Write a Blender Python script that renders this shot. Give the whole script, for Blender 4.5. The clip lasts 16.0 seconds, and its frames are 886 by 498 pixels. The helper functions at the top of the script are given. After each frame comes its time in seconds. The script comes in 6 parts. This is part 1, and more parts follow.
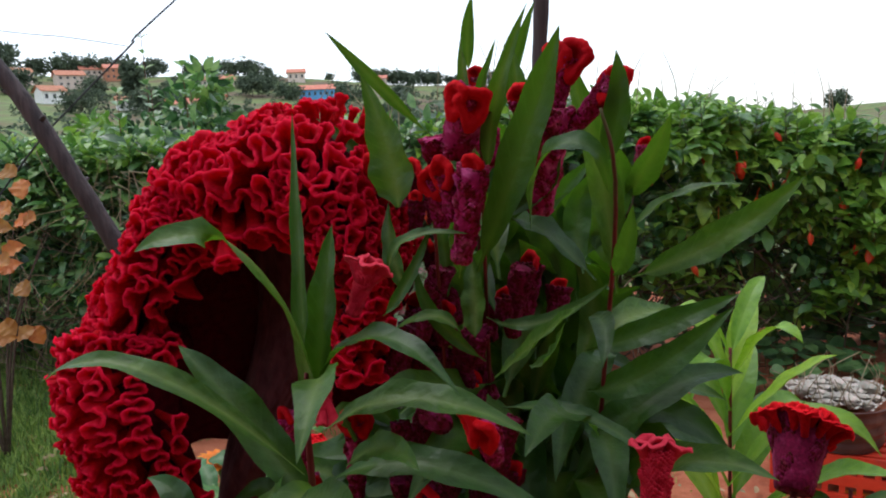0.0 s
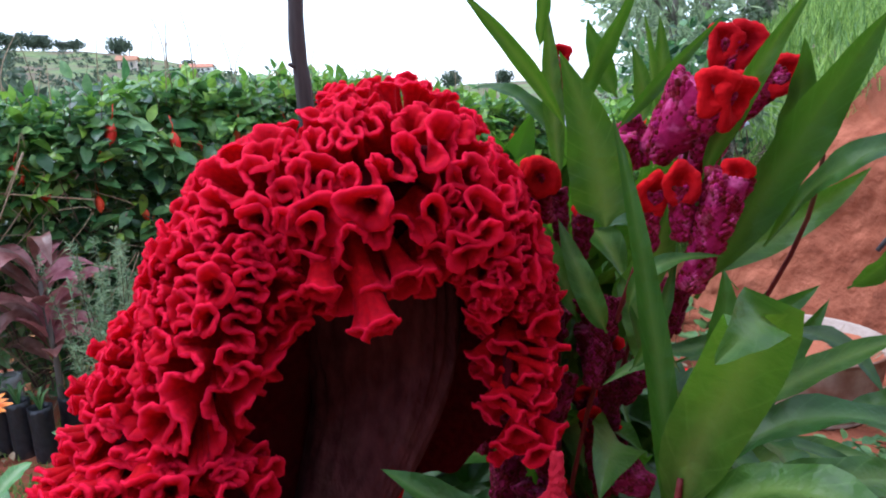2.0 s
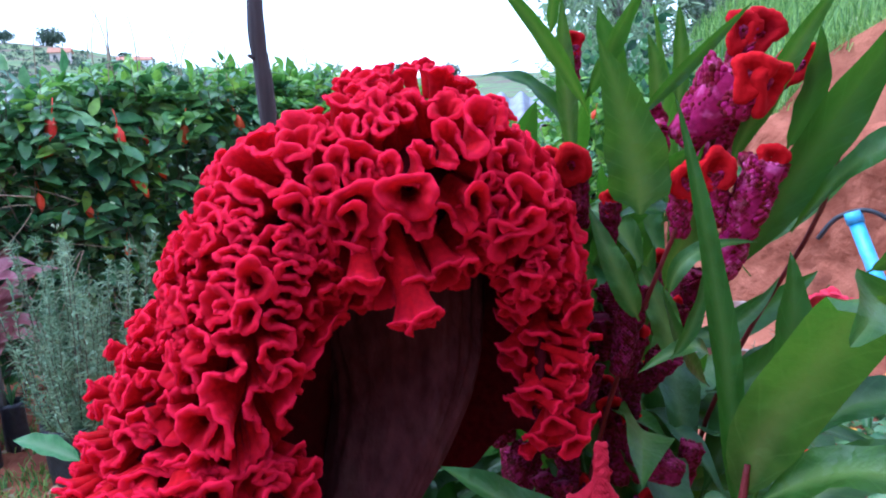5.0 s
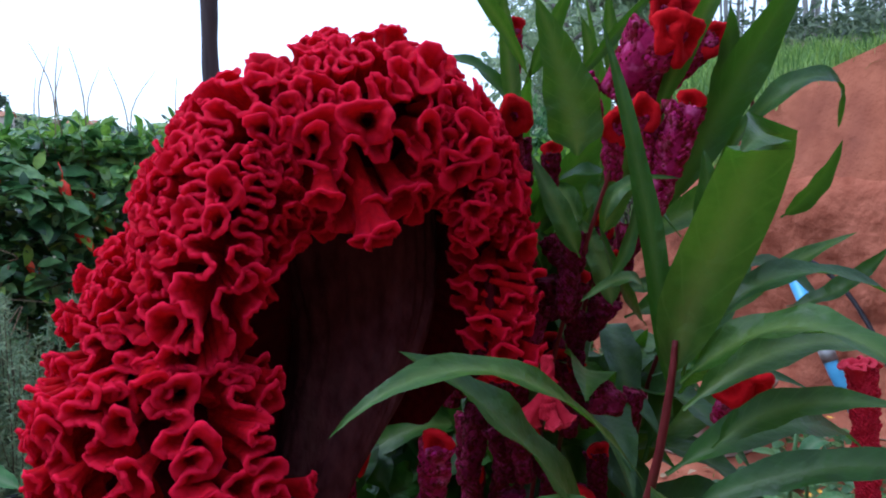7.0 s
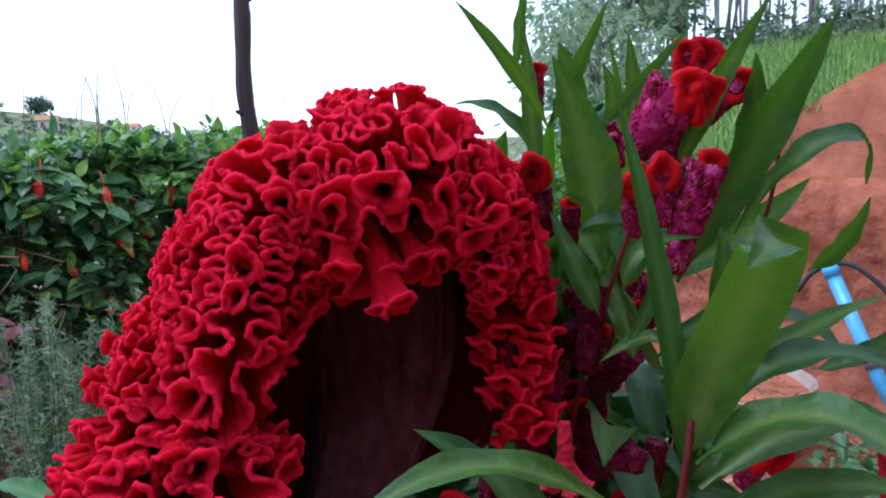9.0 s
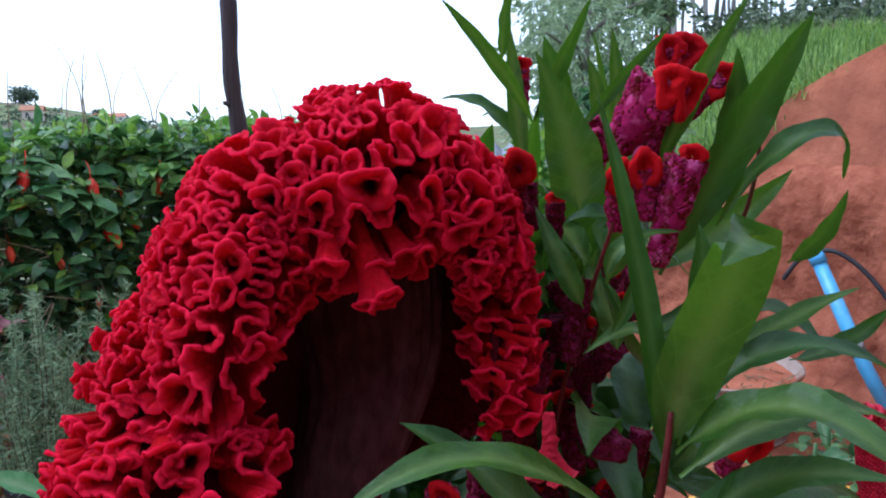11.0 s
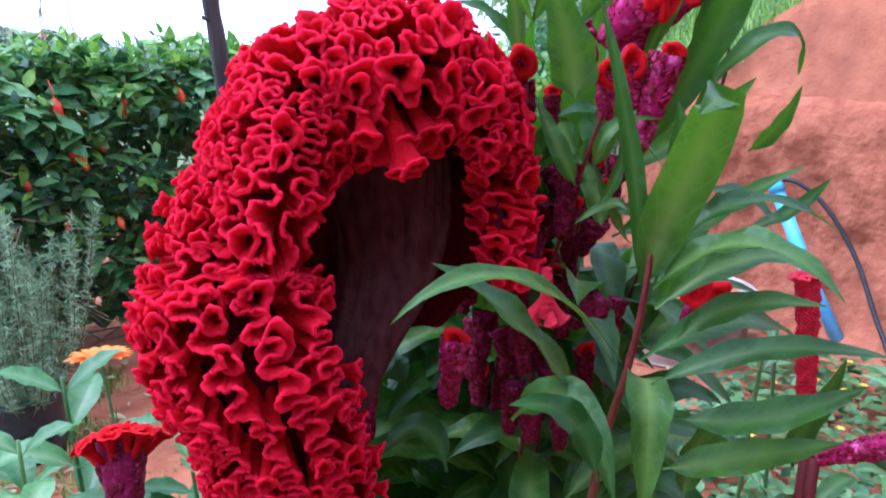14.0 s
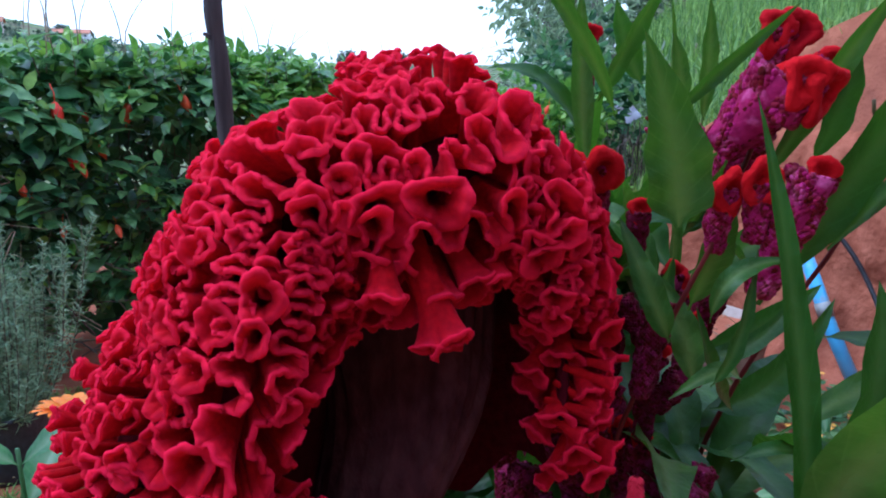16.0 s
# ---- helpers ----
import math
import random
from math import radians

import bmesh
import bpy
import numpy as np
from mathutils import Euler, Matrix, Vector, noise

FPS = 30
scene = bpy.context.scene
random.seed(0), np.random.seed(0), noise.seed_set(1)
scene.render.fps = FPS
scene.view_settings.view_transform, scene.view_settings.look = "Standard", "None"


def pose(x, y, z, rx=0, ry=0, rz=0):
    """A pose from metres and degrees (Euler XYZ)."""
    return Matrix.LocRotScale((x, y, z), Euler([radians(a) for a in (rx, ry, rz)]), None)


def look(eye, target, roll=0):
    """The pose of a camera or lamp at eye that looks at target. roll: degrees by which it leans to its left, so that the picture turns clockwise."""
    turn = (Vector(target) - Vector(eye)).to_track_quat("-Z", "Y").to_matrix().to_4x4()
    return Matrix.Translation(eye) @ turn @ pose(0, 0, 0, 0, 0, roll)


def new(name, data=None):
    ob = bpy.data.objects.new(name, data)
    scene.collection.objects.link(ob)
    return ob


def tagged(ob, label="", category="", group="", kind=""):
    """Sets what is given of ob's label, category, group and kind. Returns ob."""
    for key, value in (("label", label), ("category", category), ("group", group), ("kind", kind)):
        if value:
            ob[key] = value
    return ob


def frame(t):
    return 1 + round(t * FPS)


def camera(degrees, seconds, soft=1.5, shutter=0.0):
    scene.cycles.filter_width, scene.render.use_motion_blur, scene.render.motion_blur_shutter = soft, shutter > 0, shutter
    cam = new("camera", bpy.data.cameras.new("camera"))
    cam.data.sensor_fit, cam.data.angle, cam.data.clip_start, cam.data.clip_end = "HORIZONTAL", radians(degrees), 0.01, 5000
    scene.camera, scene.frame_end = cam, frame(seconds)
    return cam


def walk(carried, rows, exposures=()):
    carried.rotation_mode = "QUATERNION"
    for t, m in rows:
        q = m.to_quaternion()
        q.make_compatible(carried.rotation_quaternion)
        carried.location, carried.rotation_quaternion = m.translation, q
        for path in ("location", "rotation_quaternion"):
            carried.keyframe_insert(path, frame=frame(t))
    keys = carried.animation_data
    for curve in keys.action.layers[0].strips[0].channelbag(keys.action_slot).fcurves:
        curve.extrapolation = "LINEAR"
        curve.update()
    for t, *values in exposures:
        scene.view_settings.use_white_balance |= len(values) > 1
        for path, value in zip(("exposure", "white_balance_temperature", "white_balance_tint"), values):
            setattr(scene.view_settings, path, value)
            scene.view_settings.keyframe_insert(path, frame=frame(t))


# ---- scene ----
cam = camera(64.2, 16.0, soft=2.0)
PATH = [
    (0, (-0.037, 0.23, 1.124), (-0.052, 2.204, 0.801), -3.2),
    (0.5, (-0.093, 0.258, 1.123), (0.21, 2.198, 0.742), -3.6),
    (1, (-0.14, 0.288, 1.135), (0.487, 2.13, 0.675), -3.9),
    (1.5, (-0.188, 0.325, 1.134), (0.582, 2.121, 0.705), -1.2),
    (2, (-0.199, 0.344, 1.139), (0.707, 2.072, 0.701), -2.4),
    (2.5, (-0.203, 0.348, 1.14), (0.745, 2.035, 0.633), -2.9),
    (3, (-0.212, 0.36, 1.139), (0.741, 2.048, 0.649), -1.9),
    (3.5, (-0.202, 0.354, 1.142), (0.739, 2.051, 0.658), -2.2),
    (6, (-0.23, 0.366, 1.121), (0.888, 1.983, 0.751), -2.0),
    (6.5, (-0.231, 0.346, 1.104), (0.892, 1.988, 0.895), -1.7),
    (7, (-0.234, 0.343, 1.101), (0.931, 1.942, 0.811), -2.1),
    (7.5, (-0.237, 0.34, 1.109), (0.919, 1.935, 0.764), -1.7),
    (8, (-0.23, 0.342, 1.116), (0.936, 1.942, 0.835), -1.4),
    (8.5, (-0.228, 0.344, 1.121), (0.934, 1.95, 0.865), -1.7),
    (9, (-0.228, 0.341, 1.121), (0.858, 1.995, 0.833), -2.6),
    (9.5, (-0.232, 0.338, 1.123), (0.799, 2.028, 0.839), -3.0),
    (10, (-0.228, 0.338, 1.122), (0.87, 1.979, 0.801), -3.3),
    (12.5, (-0.234, 0.337, 1.128), (0.869, 1.975, 0.811), -1.9),
    (13, (-0.239, 0.336, 1.129), (0.877, 1.962, 0.795), -0.9),
    (13.5, (-0.252, 0.329, 1.121), (0.885, 1.918, 0.692), -0.8),
    (14, (-0.268, 0.314, 1.112), (0.885, 1.865, 0.598), -1.9),
    (14.5, (-0.26, 0.313, 1.116), (0.921, 1.858, 0.65), -3.6),
    (15, (-0.24, 0.326, 1.125), (0.938, 1.894, 0.73), -2.5),
    (15.5, (-0.224, 0.337, 1.138), (0.901, 1.956, 0.799), -1.8),
    (16, (-0.223, 0.393, 1.138), (0.928, 1.954, 0.649), 0.3),
]
EXPOSURES = [(0.0, 0.16, 6150, 11), (0.5, 0.0, 6250, 10), (1.0, 0.22, 6000, 10), (1.5, 0.58, 5650, 11), (2.0, 0.82, 5350, 13), (2.5, 1.02, 4900, 14), (3.5, 1.5, 4500, 15), (6.0, 0.85, 4600, 14), (6.5, 1.05, 4550, 14), (7.0, 0.22, 5000, 14),
             (7.5, 0.45, 5000, 14), (8.0, 0.78, 5000, 14), (8.5, 0.82, 4950, 14), (9.0, 0.50, 5100, 13), (10.2, 0.32, 5250, 13), (12.3, 0.48, 5000, 13), (13.0, 0.42, 5050, 13), (13.5, 0.05, 5150, 13), (14.0, 1.3, 4850, 14), (14.2, 1.55, 4600, 13), (15.0, 1.50, 4450, 13), (15.5, 0.96, 4500, 13), (16.0, 0.46, 4650, 13)]
walk(cam, [(t, look(eye, target, roll)) for t, eye, target, roll in PATH], EXPOSURES)

# ---- world and light ----
SUN_EL, SUN_AZ = 62.0, 318.0
world = bpy.data.worlds.new("overcast_sky")
scene.world = world
world.use_nodes = True
wn, wl = world.node_tree.nodes, world.node_tree.links
wn.clear()
sky = wn.new("ShaderNodeTexSky")
sky.sky_type, sky.sun_disc = "NISHITA", False
sky.sun_elevation, sky.sun_rotation = radians(SUN_EL), radians(SUN_AZ)
sky_back = wn.new("ShaderNodeBackground")
sky_back.inputs["Strength"].default_value = 0.07
wl.new(sky.outputs[0], sky_back.inputs[0])
cloud_back = wn.new("ShaderNodeBackground")
cloud_noise, cloud_ramp = wn.new("ShaderNodeTexNoise"), wn.new("ShaderNodeValToRGB")
cloud_noise.inputs["Scale"].default_value, cloud_noise.inputs["Detail"].default_value = 1.6, 5
cloud_ramp.color_ramp.elements[0].color = (0.88, 0.90, 0.95, 1)
cloud_ramp.color_ramp.elements[1].color = (1.0, 1.0, 1.0, 1)
wl.new(cloud_noise.outputs[0], cloud_ramp.inputs[0])
wl.new(cloud_ramp.outputs[0], cloud_back.inputs[0])
cloud_back.inputs["Strength"].default_value = 0.95
sky_add, sky_out = wn.new("ShaderNodeAddShader"), wn.new("ShaderNodeOutputWorld")
wl.new(sky_back.outputs[0], sky_add.inputs[0])
wl.new(cloud_back.outputs[0], sky_add.inputs[1])
wl.new(sky_add.outputs[0], sky_out.inputs[0])
sun = new("sun", bpy.data.lights.new("sun", "SUN"))
sun.data.energy, sun.data.angle, sun.data.color = 1.3, radians(25), (1.0, 0.97, 0.93)
sun.matrix_world = look((0, 0, 0), (-math.sin(radians(SUN_AZ)) * math.cos(radians(SUN_EL)), -math.cos(radians(SUN_AZ)) * math.cos(radians(SUN_EL)), -math.sin(radians(SUN_EL))))


# ---- materials ----
def material(name, dark, light, rough=0.6, scale=20.0, bump=0.2, spot=None, spot_scale=4.0, spot_size=0.62, sheen=0.0,
             metal=0.0, attribute="", tip=None, varied=0.0, island=0.0, stretch=(1, 1, 1), bump_scale=None, spec=0.5, through_light=0.0, veined=None, sheen_tint=(1, 1, 1), glow=None):
    """A surface of two colours in a fine grain, spots of a third at a larger scale, and a bump."""
    m = bpy.data.materials.new(name)
    m.use_nodes = True
    n, l = m.node_tree.nodes, m.node_tree.links
    b = n["Principled BSDF"]
    b.inputs["Roughness"].default_value, b.inputs["Metallic"].default_value = rough, metal
    b.inputs["Specular IOR Level"].default_value = spec
    if sheen:
        b.inputs["Sheen Weight"].default_value, b.inputs["Sheen Roughness"].default_value = sheen, 0.4
        b.inputs["Sheen Tint"].default_value = (*sheen_tint, 1)
    co, mp = n.new("ShaderNodeTexCoord"), n.new("ShaderNodeMapping")
    mp.inputs["Scale"].default_value = stretch
    l.new(co.outputs["Object"], mp.inputs[0])

    def mix(fac, a, c):
        x = n.new("ShaderNodeMix")
        x.data_type = "RGBA"
        for k, v in ((0, fac), (6, a), (7, c)):
            if isinstance(v, (tuple, list)):
                x.inputs[k].default_value = (*v, 1) if len(v) == 3 else v
            elif isinstance(v, (int, float)):
                x.inputs[k].default_value = v
            else:
                l.new(v, x.inputs[k])
        return x.outputs[2]

    def ramp(src, lo, hi):
        x = n.new("ShaderNodeMapRange")
        x.inputs[1].default_value, x.inputs[2].default_value = lo, hi
        l.new(src, x.inputs[0])
        return x.outputs[0]

    fine = n.new("ShaderNodeTexNoise")
    fine.inputs["Scale"].default_value, fine.inputs["Detail"].default_value = scale, 6
    l.new(mp.outputs[0], fine.inputs[0])
    colour = mix(ramp(fine.outputs[0], 0.3, 0.7), dark, light)
    if spot:
        big = n.new("ShaderNodeTexNoise")
        big.inputs["Scale"].default_value, big.inputs["Detail"].default_value = spot_scale, 8
        l.new(mp.outputs[0], big.inputs[0])
        colour = mix(ramp(big.outputs[0], spot_size - 0.08, spot_size + 0.12), colour, spot)
    if attribute:
        at = n.new("ShaderNodeAttribute")
        at.attribute_name = attribute
        colour = mix(at.outputs["Fac"], colour, tip)
    if veined:
        va, fr, mr = n.new("ShaderNodeAttribute"), n.new("ShaderNodeMath"), n.new("ShaderNodeMapRange")
        va.attribute_name, fr.operation = "veins", "FRACT"
        l.new(va.outputs["Fac"], fr.inputs[0])
        mr.inputs[1].default_value, mr.inputs[2].default_value, mr.inputs[3].default_value, mr.inputs[4].default_value = 0.0, 0.16, 0.55, 0.0
        l.new(fr.outputs[0], mr.inputs[0])
        colour = mix(mr.outputs[0], colour, veined)
    if varied or island:
        if island:
            g = n.new("ShaderNodeNewGeometry")
            src = g.outputs["Random Per Island"]
        else:
            g = n.new("ShaderNodeObjectInfo")
            src = g.outputs["Random"]
        hs = n.new("ShaderNodeHueSaturation")
        w = varied or island
        mr = n.new("ShaderNodeMapRange")
        mr.inputs[3].default_value, mr.inputs[4].default_value = 1 - w, 1 + w
        l.new(src, mr.inputs[0])
        l.new(mr.outputs[0], hs.inputs["Value"])
        mh = n.new("ShaderNodeMapRange")
        mh.inputs[3].default_value, mh.inputs[4].default_value = 0.5 + 0.05 * w, 0.5 - 0.05 * w
        l.new(src, mh.inputs[0])
        l.new(mh.outputs[0], hs.inputs["Hue"])
        l.new(colour, hs.inputs["Color"])
        colour = hs.outputs[0]
    l.new(colour, b.inputs["Base Color"])
    if bump:
        bn, bp = n.new("ShaderNodeTexNoise"), n.new("ShaderNodeBump")
        bn.inputs["Scale"].default_value, bn.inputs["Detail"].default_value = bump_scale or scale * 2, 6
        l.new(mp.outputs[0], bn.inputs[0])
        bp.inputs["Strength"].default_value, bp.inputs["Distance"].default_value = bump, 0.5 / (bump_scale or scale * 2)
        l.new(bn.outputs[0], bp.inputs["Height"])
        l.new(bp.outputs[0], b.inputs["Normal"])
    if through_light:
        tr, ad = n.new("ShaderNodeBsdfTranslucent"), n.new("ShaderNodeMixShader")
        if glow:
            tr.inputs[0].default_value = (*glow, 1)
        else:
            l.new(colour, tr.inputs[0])
        ad.inputs[0].default_value = through_light
        l.new(b.outputs[0], ad.inputs[1])
        l.new(tr.outputs[0], ad.inputs[2])
        l.new(ad.outputs[0], n["Material Output"].inputs[0])
    return m


# naturally paler lips, with throat shade and rim highlights also painted by the tip value
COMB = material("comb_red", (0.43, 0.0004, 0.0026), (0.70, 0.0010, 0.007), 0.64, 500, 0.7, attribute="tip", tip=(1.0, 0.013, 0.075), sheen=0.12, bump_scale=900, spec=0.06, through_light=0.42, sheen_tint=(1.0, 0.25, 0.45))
# maroon velvet darkened so that the hollow's deep shade is in the colour
COMB_BODY_SHADE = material("comb_velvet_shade", (0.040, 0.002, 0.005), (0.080, 0.005, 0.009), 0.95, 300, 0.9, spot=(0.050, 0.010, 0.010), spot_scale=45, bump_scale=700, spec=0.02)
CREST = material("crest_red", (0.36, 0.001, 0.003), (0.60, 0.003, 0.005), 0.75, 350, 1.0, spot=(0.26, 0.001, 0.006), spot_scale=70, spot_size=0.55, attribute="tip", tip=(0.86, 0.015, 0.024), sheen=0.12, bump_scale=450, spec=0.05, through_light=0.15, sheen_tint=(1.0, 0.15, 0.22))
PLUME = material("plume_magenta", (0.17, 0.003, 0.024), (0.31, 0.010, 0.058), 0.8, 400, 0.6, spot=(0.50, 0.09, 0.20), spot_scale=190, spot_size=0.60, sheen=0.12, bump_scale=600, spec=0.15, island=0.6, sheen_tint=(1.0, 0.3, 0.6))
# darker copy of the magenta plume: crimson heads, and plumes with shade in their colour
CRIMSON_SHADED = material("plume_crimson_shaded", (0.075, 0.002, 0.009), (0.145, 0.004, 0.020), 0.8, 400, 0.6, spot=(0.22, 0.02, 0.06), spot_scale=190, spot_size=0.62, sheen=0.12, bump_scale=600, spec=0.12, island=0.6, sheen_tint=(1.0, 0.3, 0.5))
PINK = material("petal_pink", (0.50, 0.008, 0.028), (0.66, 0.020, 0.052), 0.70, 300, 0.7, attribute="tip", tip=(0.78, 0.045, 0.085), sheen=0.06, through_light=0.2, spec=0.15)
STALK = material("stalk_velvet", (0.058, 0.016, 0.020), (0.125, 0.044, 0.048), 0.95, 200, 1.0, spot=(0.13, 0.060, 0.056), spot_scale=60, sheen=0.03, bump_scale=500, spec=0.05, stretch=(1, 1, 0.5))
LEAF = material("celosia_leaf", (0.015, 0.060, 0.006), (0.034, 0.104, 0.012), 0.42, 160, 0.4, spot=(0.064, 0.17, 0.015), spot_scale=40, attribute="tip", tip=(0.14, 0.22, 0.05), varied=0.5, bump_scale=220, through_light=0.30, veined=(0.070, 0.16, 0.028), spec=0.34, glow=(0.105, 0.26, 0.010))
STEM = material("celosia_stem", (0.10, 0.010, 0.012), (0.18, 0.026, 0.026), 0.6, 120, 0.2, spot=(0.06, 0.08, 0.02), spot_scale=30, spot_size=0.62, spec=0.25)
FRESH = material("fresh_leaf", (0.12, 0.28, 0.008), (0.22, 0.42, 0.014), 0.42, 120, 0.3, spot=(0.22, 0.42, 0.04), spot_scale=25, attribute="tip", tip=(0.26, 0.44, 0.05), varied=0.3, through_light=0.40, veined=(0.22, 0.42, 0.06))
YOUNG = material("young_leaf", (0.055, 0.175, 0.038), (0.105, 0.26, 0.065), 0.42, 120, 0.3, spot=(0.16, 0.28, 0.12), spot_scale=25, attribute="tip", tip=(0.26, 0.36, 0.17), varied=0.3, through_light=0.35, veined=(0.18, 0.3, 0.11))
HEDGE_LEAF = material("hedge_leaf", (0.052, 0.145, 0.046), (0.125, 0.260, 0.092), 0.28, 40, 0.25, spot=(0.17, 0.34, 0.075), spot_scale=2.2, spot_size=0.56, island=0.75, through_light=0.35)
HEDGE_YELLOW = material("hedge_leaf_yellow", (0.13, 0.27, 0.03), (0.23, 0.42, 0.055), 0.35, 40, 0.2, island=0.45, through_light=0.35)
TWIG = material("twig", (0.05, 0.03, 0.022), (0.13, 0.085, 0.06), 0.85, 60, 0.5)
DRY = material("dry_stalk", (0.20, 0.15, 0.09), (0.36, 0.28, 0.17), 0.85, 60, 0.4, island=0.4)
HIBISCUS = material("hibiscus_red", (0.85, 0.055, 0.018), (0.95, 0.12, 0.035), 0.5, 100, 0.2, varied=0.2, through_light=0.3)
POLE = material("pole_wood", (0.020, 0.012, 0.013), (0.075, 0.050, 0.050), 0.7, 70, 0.9, spot=(0.19, 0.14, 0.13), spot_scale=22, spot_size=0.66, stretch=(1, 1, 0.10), bump_scale=90)
SOIL = material("red_soil", (0.28, 0.085, 0.042), (0.45, 0.155, 0.082), 0.95, 9, 0.9, spot=(0.20, 0.062, 0.036), spot_scale=2.4, bump_scale=30, spec=0.2)
BANK = material("bank_clay", (0.29, 0.085, 0.044), (0.47, 0.160, 0.090), 0.95, 14, 1.0, spot=(0.17, 0.050, 0.028), spot_scale=6.5, spot_size=0.63, bump_scale=34, spec=0.15, stretch=(1, 1, 0.8))
GRASS = material("grass_blade", (0.12, 0.23, 0.035), (0.26, 0.40, 0.085), 0.6, 8, 0.1, island=0.5, through_light=0.35)
HILL = material("hill_pasture", (0.075, 0.125, 0.032), (0.17, 0.215, 0.060), 0.95, 0.25, 0.5, spot=(0.13, 0.085, 0.05), spot_scale=0.09, bump_scale=0.5, spot_size=0.52)
FAR_LEAF = material("far_foliage", (0.060, 0.090, 0.055), (0.11, 0.15, 0.09), 0.8, 0.3, 0.4, island=0.4, through_light=0.15)
TREE_LEAF = material("tree_leaf", (0.20, 0.29, 0.14), (0.36, 0.44, 0.25), 0.4, 10, 0.2, island=0.45, through_light=0.45)
EUC_LEAF = material("eucalyptus_leaf", (0.075, 0.115, 0.06), (0.17, 0.22, 0.12), 0.5, 3, 0.2, island=0.45, through_light=0.3)
BARK = material("bark", (0.10, 0.085, 0.07), (0.22, 0.19, 0.16), 0.9, 12, 0.7, stretch=(1, 1, 0.2))
EUC_BARK = material("eucalyptus_bark", (0.22, 0.20, 0.18), (0.46, 0.43, 0.39), 0.8, 6, 0.5, stretch=(1, 1, 0.15), spot=(0.10, 0.085, 0.075), spot_scale=1.5, spot_size=0.52, varied=0.4)
ROSEMARY = material("rosemary_needles", (0.16, 0.25, 0.13), (0.30, 0.42, 0.23), 0.6, 30, 0.1, island=0.45, through_light=0.2)
CORDYLINE = material("cordyline_leaf", (0.26, 0.07, 0.07), (0.46, 0.21, 0.20), 0.38, 30, 0.2, spot=(0.16, 0.055, 0.05), spot_scale=9, varied=0.45, through_light=0.2)
BLACK_BAG = material("black_plastic", (0.012, 0.012, 0.016), (0.03, 0.03, 0.038), 0.35, 40, 0.5, spot=(0.16, 0.08, 0.05), spot_scale=9, spot_size=0.66)
GREY_CAN = material("grey_tin", (0.22, 0.22, 0.21), (0.34, 0.34, 0.32), 0.5, 25, 0.3, spot=(0.17, 0.09, 0.06), spot_scale=8)
RUST_TIN = material("rusty_basin", (0.30, 0.22, 0.17), (0.42, 0.33, 0.27), 0.65, 14, 0.4, spot=(0.17, 0.065, 0.035), spot_scale=6, spot_size=0.5, metal=0.15)
MAROON_TIN = material("maroon_basin", (0.055, 0.022, 0.020), (0.10, 0.042, 0.036), 0.5, 14, 0.3, spot=(0.24, 0.14, 0.12), spot_scale=9)
RED_PLASTIC = material("red_plastic", (0.66, 0.045, 0.02), (0.74, 0.065, 0.03), 0.4, 30, 0.1, spot=(0.5, 0.05, 0.03), spot_scale=14)
YELLOW_PLASTIC = material("yellow_plastic", (0.75, 0.36, 0.03), (0.82, 0.43, 0.05), 0.45, 30, 0.1)
BLUE_PVC = material("blue_pvc", (0.10, 0.40, 0.70), (0.16, 0.50, 0.80), 0.35, 18, 0.15, spot=(0.34, 0.30, 0.28), spot_scale=13, spot_size=0.66)
HOSE = material("black_hose", (0.015, 0.015, 0.018), (0.035, 0.035, 0.04), 0.45, 30, 0.2)
ORANGE = material("orange_petal", (0.80, 0.20, 0.012), (0.90, 0.32, 0.02), 0.55, 90, 0.2, varied=0.15, through_light=0.3)
SUCCULENT = material("succulent_leaf", (0.38, 0.42, 0.33), (0.58, 0.54, 0.48), 0.5, 60, 0.2, attribute="tip", tip=(0.52, 0.30, 0.28), varied=0.2)
ROOF_TILE = material("terracotta_roof", (0.40, 0.15, 0.08), (0.55, 0.24, 0.15), 0.85, 2.0, 0.4, varied=0.25)
WALL_PAINT = material("house_wall", (0.62, 0.50, 0.42), (0.74, 0.62, 0.54), 0.9, 1.0, 0.2, varied=0.25)
WALL_BLUE = material("house_wall_blue", (0.10, 0.33, 0.62), (0.15, 0.40, 0.70), 0.9, 1.0, 0.2)
WALL_WHITE = material("house_wall_white", (0.74, 0.73, 0.71), (0.84, 0.83, 0.81), 0.9, 1.0, 0.2)
WINDOW = material("house_window", (0.04, 0.045, 0.05), (0.07, 0.075, 0.08), 0.2, 1.0, 0.0)
ZINC = material("corrugated_sheet", (0.20, 0.19, 0.23), (0.34, 0.33, 0.37), 0.5, 7, 0.2, spot=(0.14, 0.09, 0.08), spot_scale=3, metal=0.3)
IVY = material("ground_vine_leaf", (0.06, 0.14, 0.04), (0.11, 0.21, 0.07), 0.4, 40, 0.2, island=0.4, through_light=0.25)
CABLE = material("cable", (0.02, 0.02, 0.022), (0.04, 0.04, 0.045), 0.6, 40, 0.1)
LITTER = material("leaf_litter", (0.25, 0.16, 0.08), (0.46, 0.36, 0.20), 0.9, 30, 0.2, island=0.5)
RED_LEAF = material("autumn_leaf", (0.42, 0.13, 0.02), (0.58, 0.24, 0.04), 0.5, 30, 0.2, varied=0.3, through_light=0.3)


# ---- mesh helpers ----
V = Vector
rnd = random.Random(7)


